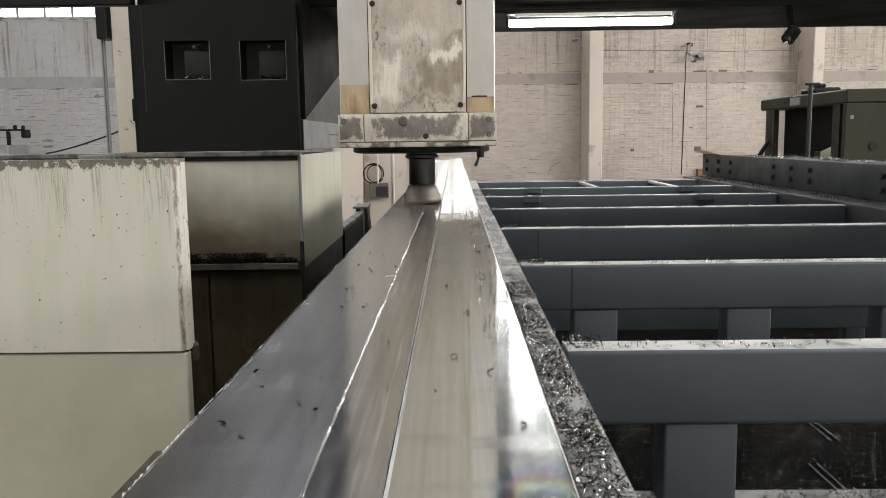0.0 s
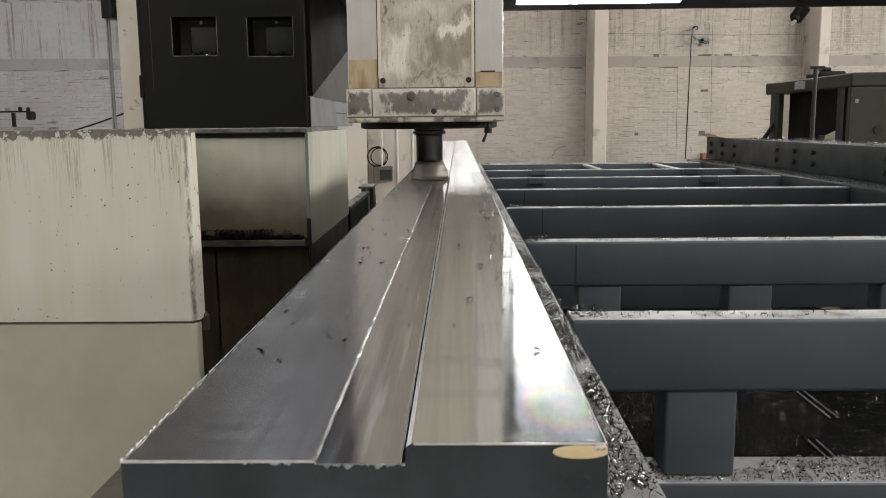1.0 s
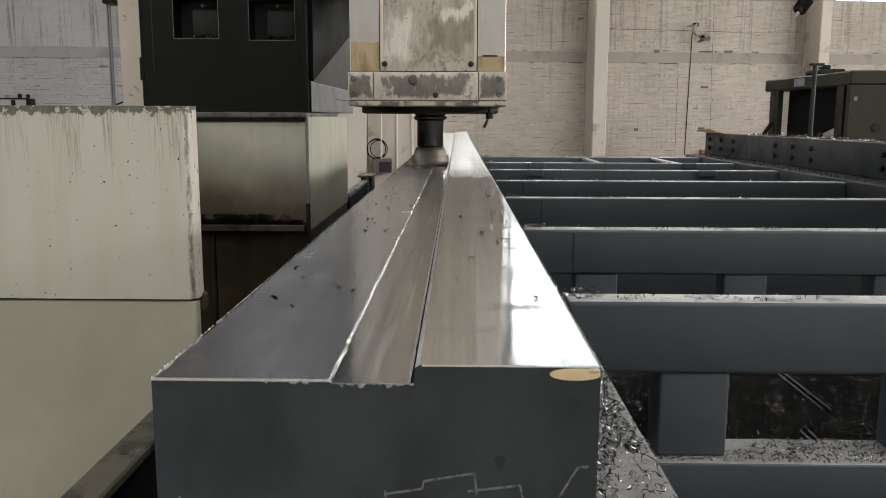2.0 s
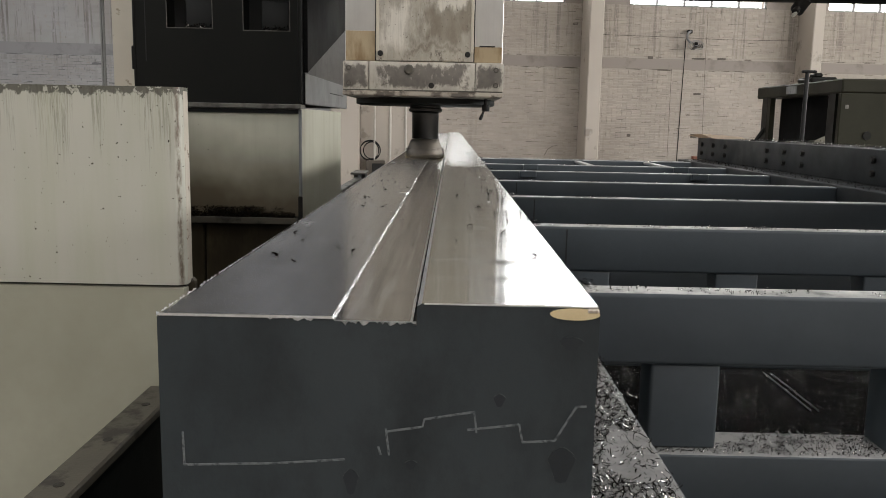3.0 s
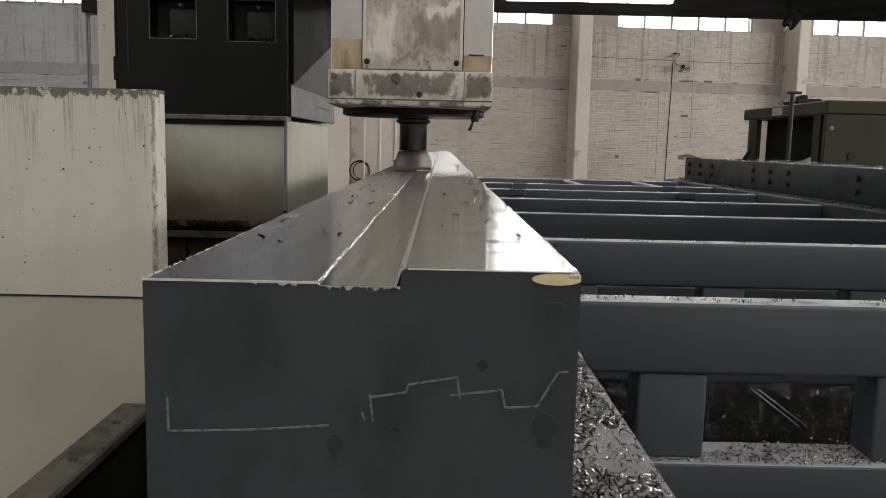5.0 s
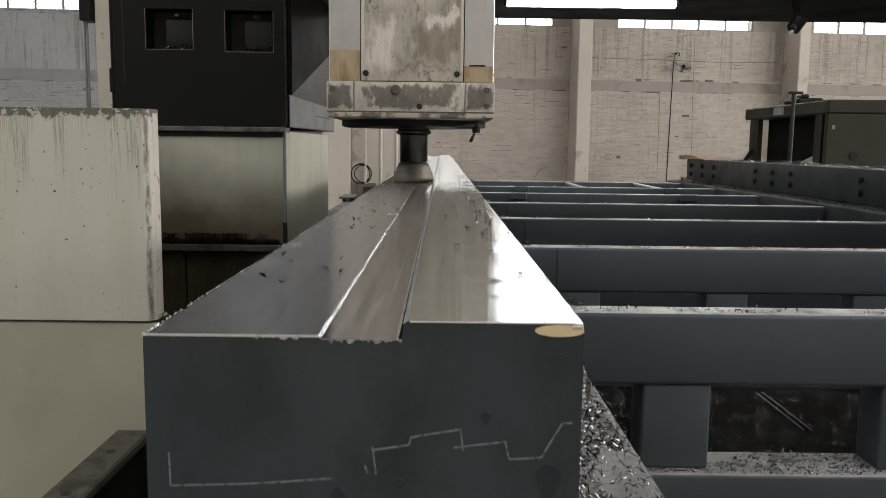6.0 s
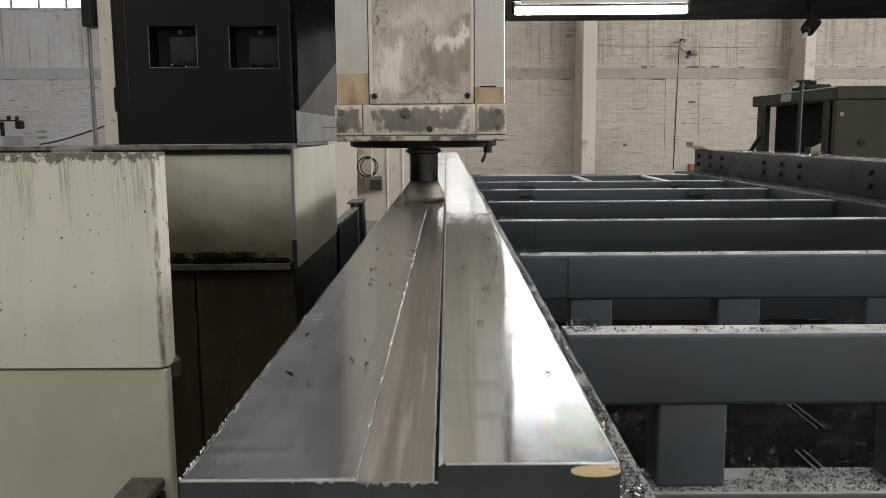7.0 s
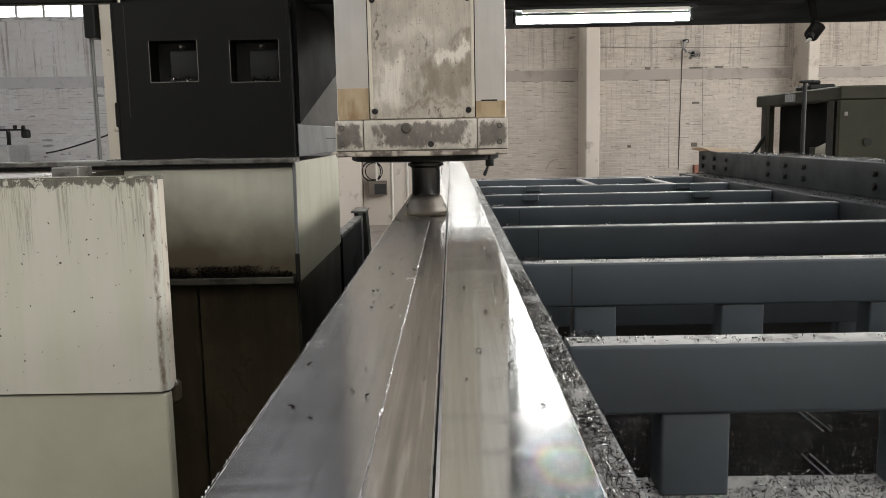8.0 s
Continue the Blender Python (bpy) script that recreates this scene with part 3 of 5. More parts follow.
WALL = pose(3.3, 19.8, 0, 0, 0, 5.5)       # the brick gable: u along it, v out of the wall is negative
SILL, HEAD, PANE = 4.305, 6.4, 0.68
BAYS = [(-14.33, 5, 0.6), (-9.7, 5, PANE), (-4.0, 5, PANE), (0.98, 5, PANE), (5.95, 5, PANE), (11.2, 3, PANE)]


def wall_slab(name, u0, u1, z0, z1, mat, label):
    ob = structure(name, box(u0, u1, 0, 0.3, z0, z1), mat, label, "wall")
    ob.matrix_basis = WALL
    return ob


wall_low = wall_slab("wall_north", -18.2, 13.5, FLOOR - 0.02, SILL, M_MORTAR, "old brick gable wall with worn whitewash")
wall_top = wall_slab("wall_north_upper", -18.2, 13.5, HEAD, ROOF + 0.2, M_BAND, "plastered wall above the high windows")
spans, edge = [], -18.2
for u, n, wide in sorted(BAYS):
    spans.append((edge, u))
    edge = u + n * wide
spans.append((edge, 13.5))
for a, b in spans:
    if b > a + 0.02:
        wall_slab("wall_pier", a, b, SILL, HEAD, M_BAND, "plastered pier between high windows")
for u, n, wide in BAYS:
    win = thing("window_1", "row of small steel-framed panes high in the wall", "window", kind="structure", at=WALL)
    bm = bmesh.new()
    for k in range(n + 1):
        add_box(bm, u + k * wide - 0.022, u + k * wide + 0.022, 0.06, 0.12, SILL + 0.002, HEAD - 0.002)
    for j in range(5):
        z = min(SILL + 0.5 * j, HEAD - 0.04)
        add_box(bm, u, u + n * wide, 0.055, 0.125, z - 0.005 + 0.007 * (j == 0), z + 0.035)
    part("window_frame", bm, M_FRAME, win)
    for k in range(n):
        for j in range(4):
            z0, z1 = SILL + 0.035 + 0.5 * j, SILL + 0.5 * (j + 1) - 0.005
            pane = part("pane", box(u + k * wide + 0.022, u + (k + 1) * wide - 0.022, 0.085, 0.093, z0, z1), M_GLASS, win)
            pane.visible_shadow = False
sill = structure("window_sill", box(-14.32, -11.34, -0.01, 0.14, SILL + 0.003, SILL + 0.1), M_MORTAR_GREY, "plastered sill of the high window", "window sill")
sill.matrix_basis = WALL
back = structure("backdrop", box(-19, 14.5, 1.6, 1.65, 3.2, 7.6), M_DAY, "bright overcast sky outside the windows", "sky")
back.matrix_basis = WALL

PILASTERS = [(-0.18, 0.15), (5.2, 5.47), (-6.1, -5.45), (10.5, 10.9)]
for a, b in PILASTERS:
    ob = structure("pilaster", box(a, b, -0.75, -0.002, FLOOR, ROOF, 0.02), M_PLASTER, "plastered brick pilaster with chipped corners", "pilaster")
    ob.matrix_basis = WALL
for z0, z1 in ((2.82, 3.07),):
    edge = -18.0
    for a, b in sorted(PILASTERS) + [(13.4, 13.5)]:
        ob = structure("concrete_band", box(edge, a, -0.022, -0.0075, z0, z1), M_BAND_GREY if a < -5.5 else M_BAND, "plain concrete tie band in the brick wall", "wall band")
        ob.matrix_basis = WALL
        edge = b

for name, bm in (("wall_south", box(-14, 16, -10.3, -10, FLOOR, 3.5)), ("wall_south_upper", box(-14, 16, -10.3, -10, 5.7, ROOF)),
                 ("wall_west", box(-14.3, -14, -10, 22, FLOOR, 3.6)), ("wall_west_upper", box(-14.3, -14, -10, 22, 6.0, ROOF)),
                 ("wall_east", box(15.6, 16, -10, 22, FLOOR, 3.6)), ("wall_east_upper", box(15.6, 16, -10, 22, 6.0, ROOF))):
    structure(name, bm, M_PLASTER, "dull whitewashed workshop wall", "wall")
edge = -14.0
for a, b in SKYLIGHTS + [(16, 16)]:
    structure("ceiling", box(edge, a, -10, 22, ROOF, ROOF + 0.12), M_ROOF, "grey sheet roof between roof lights", "ceiling")
    edge = b
for y0, y1 in ((-10, -9.5), (10.5, 22)):
    structure("ceiling", box(-14, 16, y0, y1, ROOF + 0.125, ROOF + 0.2), M_ROOF, "grey sheet roof at the end of the roof lights", "ceiling")

# ---- support frame: a welded grid of box sections ----
frame_thing = thing("support_frame", "welded dark slate-grey steel support frame, strewn with swarf", "steel frame")
LEDGE = 1.065
BAR_TOP = 1.072
BARS = [1.48, 2.75, 4.02, 5.25, 6.45, 7.55, 8.72]


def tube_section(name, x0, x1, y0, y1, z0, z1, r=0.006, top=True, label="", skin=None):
    """A box section with rolled corners; its upper face is paler, rubbed by swarf and with grazing daylight painted in.
    """
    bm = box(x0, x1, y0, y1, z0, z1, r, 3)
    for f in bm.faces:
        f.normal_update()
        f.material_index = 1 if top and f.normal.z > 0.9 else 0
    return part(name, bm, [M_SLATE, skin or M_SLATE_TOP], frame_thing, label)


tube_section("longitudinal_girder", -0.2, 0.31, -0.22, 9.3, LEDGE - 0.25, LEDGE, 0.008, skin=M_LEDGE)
part("longitudinal_girder", box(2.72, 3.02, 0.4, 9.3, LEDGE - 0.25, BAR_TOP + 0.012, 0.01, 3), M_GIRDER, frame_thing, "dark longitudinal girder")
for i, y in enumerate(BARS):
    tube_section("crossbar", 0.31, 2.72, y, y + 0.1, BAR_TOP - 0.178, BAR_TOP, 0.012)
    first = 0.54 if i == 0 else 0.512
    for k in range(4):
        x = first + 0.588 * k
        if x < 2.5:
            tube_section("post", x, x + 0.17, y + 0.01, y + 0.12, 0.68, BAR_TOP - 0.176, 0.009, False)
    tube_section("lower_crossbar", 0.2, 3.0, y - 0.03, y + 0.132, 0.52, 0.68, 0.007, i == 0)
for y in (0.1, 2.1, 4.6, 7.0, 9.0):
    for x in (-0.12, 2.78) if y > 1 else (-0.12,):
        tube_section("leg", x, x + 0.18, y, y + 0.18, 0.0, LEDGE - 0.248, 0.014, False)
for x in (0.06, 2.75):
    for y in BARS:
        tube_section("foot", x, x + 0.14, y, y + 0.11, 0.0, 0.522, 0.01, False)
# weld seams where bars were butted
for y in BARS[1:4]:
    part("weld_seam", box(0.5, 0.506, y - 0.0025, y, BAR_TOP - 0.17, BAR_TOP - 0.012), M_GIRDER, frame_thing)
# far end: raised flats and clamps on the last bars
for x in (1.42, 2.18):
    part("flat_bar", box(x, x + 0.06, BARS[5] + 0.1, BARS[6], BAR_TOP - 0.03, BAR_TOP - 0.004, 0.004), M_SLATE_TOP, frame_thing)
for x, y in ((0.75, BARS[5]), (2.2, BARS[5]), (0.62, BARS[4]), (2.05, BARS[4])):
    part("clamp_lug", box(x, x + 0.14, y - 0.05, y, BAR_TOP - 0.05, BAR_TOP + 0.004, 0.006), M_SLATE, frame_thing)
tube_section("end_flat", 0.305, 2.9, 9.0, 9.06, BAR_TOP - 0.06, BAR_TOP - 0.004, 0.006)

# ---- the second girder, with bolts, across the frame ----
rack = thing("bolted_girder", "long dark grey girder with rows of bolts, swarf on top", "girder")
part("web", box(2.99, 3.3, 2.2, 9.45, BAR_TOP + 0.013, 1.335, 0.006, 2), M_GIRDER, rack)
for y in (9.25, 8.84, 8.44, 7.26, 6.86, 6.48, 5.31, 4.9, 4.5, 3.4, 3.0):
    for z in (1.165, 1.262):
        part("bolt", lathe([(0.025, 0), (0.026, 0.004), (0.025, 0.02), (0.018, 0.028)], pose(2.99, y, z, 0, -90, 0), 6), M_BOLT, rack)
bm = bmesh.new()
grid = [[bm.verts.new((2.9 + 0.085 * a + 0.03 * noise.noise((0, b * 0.9, 3)), 8.75 + 0.16 * b + 0.04 * noise.noise((a * 0.8, 0, 9)),
                       1.3362 + 0.045 * (0.5 + 0.5 * math.sin(1.3 * a + 0.9 * b)) * (b / 5) ** 0.5 + 0.02 * (a == 0))) for a in range(6)] for b in range(6)]
for b in range(5):
    for a in range(5):
        bm.faces.new((grid[b][a], grid[b][a + 1], grid[b + 1][a + 1], grid[b + 1][a]))
bmesh.ops.solidify(bm, geom=list(bm.faces), thickness=-0.006)
card = part("card_sheet", bm, M_CARD)
tagged(card, "flat torn sheet of brown card on the girder", "card")

# ---- workpiece: a long bar of steel with a stepped, freshly milled top ----
work = thing("workpiece_beam", "long steel bar, dark scale sides, freshly milled stepped top", "steel beam")
LENGTH = 7.4
PROFILE = [(-0.125, LEDGE), (-0.125, 1.3578), (-0.1228, 1.36), (-0.0259, 1.36), (-0.0242, 1.3584), (0.0182, 1.3582), (0.0198, 1.3584), (0.0202, 1.3558), (0.022, 1.3558),
           (0.0222, 1.367), (0.0248, 1.3688), (0.1238, 1.3688), (0.125, 1.3676), (0.125, LEDGE)]
# skin 4 blackens the narrow recess, painting the shadow line by the right wall
SKIN = [0, 2, 5, 6, 3, 2, 4, 4, 4, 2, 1, 2, 0, 0]
bm = bmesh.new()
rows, y = [], 0.0
stations = []
while y < LENGTH:
    stations.append(y)
    y += 0.012 + 0.01 * y
stations.append(LENGTH)
for y in stations:
    row = []
    for i, (px, pz) in enumerate(PROFILE):
        j = 0.0011 if i in (1, 2) else 0.0006 if i in (3, 4, 5, 6, 7) else 0.0002
        row.append(bm.verts.new((px + (j * noise.noise((y * 60, i, 0)) if 0 < i < 13 else 0), y,
                                 pz + (0.4 * j * noise.noise((y * 70, i, 5)) if i in (1, 2, 4, 12) else 0))))
    rows.append(row)
k = len(PROFILE)
for a, b in zip(rows, rows[1:]):
    for i in range(k):
        f = bm.faces.new((a[i], a[(i + 1) % k], b[(i + 1) % k], b[i]))
        f.material_index = SKIN[i]
bm.faces.new(rows[0]).material_index = 0
bm.faces.new(list(reversed(rows[-1]))).material_index = 0
part("bar", bm, [M_SCALE, M_TOP, M_EDGE, M_GROOVE, M_BOLT, M_LEFT, M_CHAMFER], work, smooth=False)
# torn burrs on the near end of the cut
bm = bmesh.new()
line = []
for i in range(147):
    x = -0.1242 + 0.001 * i
    torn = 0.0035 if -0.062 < x < -0.034 or -0.02 < x < 0.022 else 0.0007
    lump = max(0.0, noise.noise((x * 190, 2, 7)) + 0.6 * noise.noise((x * 520, 4, 1)) + 0.15)
    line.append((x, 1.3596 if x < -0.0245 else 1.3582, 0.0005 + torn * lump))
for (xa, za, ha), (xb, zb, hb) in zip(line, line[1:]):
    q = [bm.verts.new(p) for p in ((xa, -0.0006 - 0.4 * ha, za), (xb, -0.0006 - 0.4 * hb, zb), (xb, -0.0004, zb - hb), (xa, -0.0004, za - ha),
                                   (xa, 0.0005, za), (xb, 0.0005, zb))]
    bm.faces.new((q[0], q[1], q[2], q[3]))
    bm.faces.new((q[0], q[4], q[5], q[1]))
part("burr", bm, M_EDGE, work, "bright torn burrs along the cut edge", smooth=False)
bm = bmesh.new()
rng = random.Random(8)
y = 0.0
while y < 3.2:
    step = rng.uniform(0.003, 0.012)
    h = rng.uniform(0.0002, 0.0026) * (1.0 if rng.random() < 0.55 else 0.25)
    a = [bm.verts.new(p) for p in ((-0.1252, y, 1.3592 - 0.3 * h), (-0.1252, y + step, 1.359), (-0.1253 - 0.4 * h, y + 0.6 * step, 1.3598 + 0.2 * h), (-0.1243, y + 0.5 * step, 1.3602))]
    for f in ((0, 1, 2), (0, 2, 3), (1, 3, 2)):
        bm.faces.new([a[k] for k in f])
    y += step * rng.uniform(0.8, 1.6)
part("edge_burr", bm, M_EDGE, work, "bright jagged burr along the upper edge", smooth=False)
part("bright_arris", box(-0.124, -0.0255, -0.0007, 0.0003, 1.3589, 1.3603), M_EDGE, work, "bright arris of the end face")
part("bright_arris", box(0.0262, 0.1236, -0.0005, 0.0003, 1.3682, 1.369), M_EDGE, work)


def chalk(points):
    bm = bmesh.new()
    for (ax, az), (bx, bz) in zip(points, points[1:]):
        d = Vector((bx - ax, 0, bz - az))
        m = Matrix.Translation(((ax + bx) / 2 + 0.0015, -0.0003, (az + bz) / 2 + 0.0028)) @ d.to_track_quat("X", "Z").to_matrix().to_4x4()
        bmesh.ops.create_cube(bm, size=1.0, matrix=m @ Matrix.Diagonal((d.length, 0.0005, 0.0012, 1)))
    part("chalk_line", bm, M_CHALK, work, "thin grey chalk mark of a stepped profile", smooth=False)


chalk([(-0.1137, 1.2873), (-0.1132, 1.2674)])
chalk([(-0.1132, 1.2674), (-0.0607, 1.2694), (-0.0202, 1.2728)])
chalk([(-0.0007, 1.2809), (0.0007, 1.2761)])
chalk([(0.0036, 1.2919), (0.0056, 1.2759)])
chalk([(0.0043, 1.2902), (0.0247, 1.2935), (0.0257, 1.298), (0.0543, 1.3031), (0.0558, 1.2906)])
chalk([(0.0505, 1.2922), (0.0802, 1.296), (0.0824, 1.2855), (0.1009, 1.2867), (0.1125, 1.3073), (0.1184, 1.3077)])
bm = bmesh.new()
dab = [(0.1113 + 0.0145 * math.cos(a) * (1 if math.cos(a) < 0 else 0.94), 1.3644 + 0.0034 * math.sin(a)) for a in (2 * math.pi * i / 24 for i in range(24))]
add_prism(bm, dab, "y", -0.0012, 0.001)
part("primer_dab", bm, M_LABEL, work, "cream dab of primer on the end face")
part("rust_dab", box(0.117, 0.1247, -0.0016, 0.001, 1.3645, 1.368, 0.0012), M_RUSTY, work)
for x, z, rx, rz in ((0.1096, 1.3473, 0.006, 0.004), (0.1069, 1.2748, 0.007, 0.011), (-0.015, 1.262, 0.004, 0.008), (0.02, 1.273, 0.003, 0.003), (0.07, 1.313, 0.003, 0.004)):
    bm = bmesh.new()
    add_prism(bm, [(x + rx * math.cos(a) * (1 + 0.25 * math.sin(3 * a)), z + rz * math.sin(a)) for a in (2 * math.pi * i / 16 for i in range(16))], "y", -0.0004, 0.001)
    part("oil_spot", bm, M_OIL, work, "dark oil spot")

# ---- gantry milling machine: column, crossbeam, ram, head and guards move as one ----
gantry = thing("gantry_milling_machine", "gantry milling machine with black column, grimy ram and cream guards", "milling machine")
RAM_X0, RAM_X1 = -0.24, 0.1695
HEAD_X0, HEAD_X1 = -0.246, 0.1735
RAM_Y = 1.575
AX, AY = -0.038, 1.872

ram = part("ram", box(RAM_X0, RAM_X1, RAM_Y + 0.014, 2.18, 1.632, 3.3, 0.0012), M_RAM, gantry, "ground steel ram slide")
part("way_strip", box(RAM_X0 - 0.001, RAM_X0 + 0.082, RAM_Y, RAM_Y + 0.013, 1.634, 3.3, 0.0012), M_RAM, ram, "ground steel slideway")
part("way_strip", box(RAM_X1 - 0.078, RAM_X1 + 0.001, RAM_Y, RAM_Y + 0.013, 1.634, 3.3, 0.0012), M_RAM, ram, "ground steel slideway")
part("varnish_band", box(RAM_X0 + 0.001, RAM_X0 + 0.081, RAM_Y - 0.0012, RAM_Y + 0.002, 1.636, 1.712, 0.0004), M_VARNISH, ram, "brown dried oil on the slideway")
part("varnish_band", box(RAM_X1 - 0.076, RAM_X1 - 0.001, RAM_Y - 0.0012, RAM_Y + 0.002, 1.636, 1.676, 0.0004), M_VARNISH, ram, "brown dried oil on the slideway")
cover = part("cover_plate", box(-0.16, 0.094, RAM_Y - 0.012, RAM_Y + 0.02, 1.636, 3.2, 0.004, 2), M_COVER, ram, "grimy beige cover plate")
for x in (-0.148, 0.079):
    for z in (1.655, 1.918, 2.2):
        part("screw", lathe([(0.0075, 0), (0.0075, 0.004), (0.005, 0.006)], pose(x, RAM_Y - 0.011, z, 90, 0, 0), 12), M_BOLT, cover)
# black strips paint the shadow along both edges of the cover plate
for x in (-0.1616, 0.0956):
    part("plate_gap", box(x - 0.0015, x + 0.0015, RAM_Y - 0.0018, RAM_Y + 0.004, 1.637, 3.18), M_BOLT, ram, "dark strip drawn for the shadow gap beside the cover plate")
for x in (-0.156, 0.09):
    part("edge_strip", box(x - 0.004, x + 0.004, RAM_Y - 0.0142, RAM_Y - 0.0118, 1.66, 3.1, 0.001), M_POST, cover)

head = part("spindle_head", box(HEAD_X0 + 0.006, HEAD_X1 - 0.006, RAM_Y - 0.004, 2.2, 1.556, 1.632, 0.003), M_HEAD, gantry, "scabbed beige spindle head")
for x0, x1, d in ((HEAD_X0, -0.178, 0.016), (-0.1765, 0.0985, 0.019), (0.1, HEAD_X1, 0.016)):
    part("face_plate", box(x0, x1, RAM_Y - d, RAM_Y - 0.004, 1.561, 1.634, 0.003, 2), M_PLATE, head)
for x0, x1 in ((HEAD_X0 + 0.002, -0.0885), (-0.086, HEAD_X1 - 0.002)):
    part("seam", box(x0, x1, RAM_Y - 0.0195, RAM_Y - 0.012, 1.5588, 1.5618), M_GROOVED, head, "oil-blackened seam")
part("bottom_lip", box(HEAD_X0, HEAD_X1, RAM_Y - 0.02, 2.2, 1.546, 1.5605, 0.003), M_HEAD, head)
for x in (HEAD_X0 + 0.016, HEAD_X1 - 0.02):
    for z in (1.577, 1.616):
        part("screw", lathe([(0.0068, 0), (0.0068, 0.002), (0.004, 0.0022), (0.004, 0.0002)], pose(x, RAM_Y - 0.0155, z, 90, 0, 0), 14), M_GROOVED, head)
part("plug", lathe([(0.013, 0), (0.013, 0.004), (0.009, 0.007)], pose(-0.073, RAM_Y - 0.0185, 1.614, 90, 0, 0), 20), M_GROOVED, head, "rusty round plug")
part("screw", lathe([(0.0075, 0), (0.0075, 0.003)], pose(-0.014, RAM_Y - 0.0185, 1.574, 90, 0, 0), 14), M_BOLT, head)
part("ram_edge", box(RAM_X1 - 0.06, RAM_X1 - 0.02, RAM_Y - 0.003, RAM_Y, 1.6755, 1.679), M_BOLT, ram)

seal = part("seal_disc", lathe([(0.196, 1.527), (0.206, 1.531), (0.206, 1.5455)], pose(AX, AY, 0), 64), M_BLACK, gantry, "black round seal plate under the head")
bm = bmesh.new()
add_tube(bm, [(0.135, 1.7, 1.546), (0.135, 1.7, 1.525), (0.125, 1.695, 1.5), (0.12, 1.69, 1.49)], 0.0045)
add_lathe(bm, [(0.011, 1.513), (0.011, 1.53)], pose(0.135, 1.7, 0), 12)
nozzle = part("coolant_nozzle", bm, M_BOLT, gantry, "small black coolant nozzle")
for ob in (ram, head, seal, nozzle):
    ob.location.z = -0.0125

mill = part("face_mill", lathe([(0.048, 1.5315), (0.048, 1.52), (0.046, 1.518), (0.046, 1.51), (0.042, 1.508), (0.0505, 1.506), (0.0505, 1.499), (0.043, 1.496),
                              (0.0402, 1.494), (0.0402, 1.42), (0.039, 1.418), (0.03, 1.417)], pose(0, 0, -1.36)), M_DARKSTEEL, gantry, "dark arbor with a bright face mill")
part("cutter_body", lathe([(0.03, 1.362), (0.052, 1.362), (0.0555, 1.366), (0.0565, 1.374), (0.054, 1.384), (0.0475, 1.402), (0.044, 1.412), (0.039, 1.4165), (0.03, 1.4165)], pose(0, 0, -1.36), 40),
     M_CUTTER, mill, "worn bright milling cutter body")
for i in range(8):
    m = pose(0, 0, 0, 0, 0, 45 * i)
    bm = box(0.046, 0.0585, -0.002, 0.0035, -0.0008, 0.0135, 0.0008)
    bm.transform(m)
    part("insert", bm, M_CARBIDE, mill)
    bm = box(0.049, 0.0573, -0.0065, -0.002, 0.004, 0.03, 0.001)
    bm.transform(m)
    part("pocket", bm, M_DARKSTEEL, mill)
for i in range(2):
    bm = box(0.036, 0.046, -0.008, 0.008, 0.136, 0.15, 0.001)
    bm.transform(pose(0, 0, 0, 0, 0, 180 * i))
    part("drive_key", bm, M_BOLT, mill)

# column with two pockets in its front plate
CX0, CX1, CF = -1.072, -0.486, 2.29
FOOT = 1.521
column = part("column", box(CX0, CX1, CF + 0.09, 3.35, FOOT, 2.9, 0.006), M_BLACK, gantry, "satin black cast column")
POCKETS = [(-0.949, -0.793, 1.774, 1.906), (-0.684, -0.525, 1.769, 1.903)]
bm = bmesh.new()
xs = [CX0 + 0.012, *(v for p in POCKETS for v in p[:2]), CX1 - 0.012]
for i in range(0, 6, 2):
    add_box(bm, xs[i], xs[i + 1], CF, CF + 0.0898, FOOT, 2.03)
for a, b, lo, hi in POCKETS:
    add_box(bm, a, b, CF, CF + 0.0898, FOOT, lo)
    add_box(bm, a, b, CF, CF + 0.0898, hi, 2.03)
bmesh.ops.remove_doubles(bm, verts=bm.verts, dist=0.0005)
part("front_plate", bm, M_BLACK, column)
for a, b, lo, hi in POCKETS:
    part("pocket_back", box(a, b, CF + 0.082, CF + 0.0895, lo, hi), M_BLACK_DEEP, column, "deep black pocket")
    part("pocket_block", box(a + 0.056, b - 0.006, CF + 0.03, CF + 0.084, lo + 0.004, hi - 0.03, 0.006, 2), M_XBEAM, column, "dark block in the pocket")
    part("pocket_knob", lathe([(0.0065, 0), (0.0065, 0.03), (0.005, 0.034)], pose(a + 0.098, CF + 0.05, hi - 0.018, 90, 0, 0), 12), M_LIP, column)
    # thin pale rim: the highlight on the pocket's edges, put in as colour
    bm = bmesh.new()
    for x0, x1, z0, z1 in ((a - 0.0022, a, lo, hi), (b, b + 0.0022, lo, hi), (a - 0.0022, b + 0.0022, lo - 0.0022, lo)):
        add_box(bm, x0, x1, CF - 0.0012, CF + 0.004, z0, z1)
    part("pocket_rim", bm, M_LIP, column, "pale rim drawn for the highlight on the pocket's edge")
part("edge_rib", box(CX0 - 0.006, CX0 + 0.012, CF + 0.002, CF + 0.09, 1.63, 1.71, 0.003), M_BLACK, column)
part("edge_rib", box(CX1 - 0.012, CX1 + 0.004, CF - 0.004, CF + 0.09, FOOT, 2.03, 0.003), M_BLACK, column)
part("edge_rib", box(CX0, CX0 + 0.012, CF + 0.004, CF + 0.09, FOOT, 2.03, 0.003), M_BLACK, column)
bm = bmesh.new()
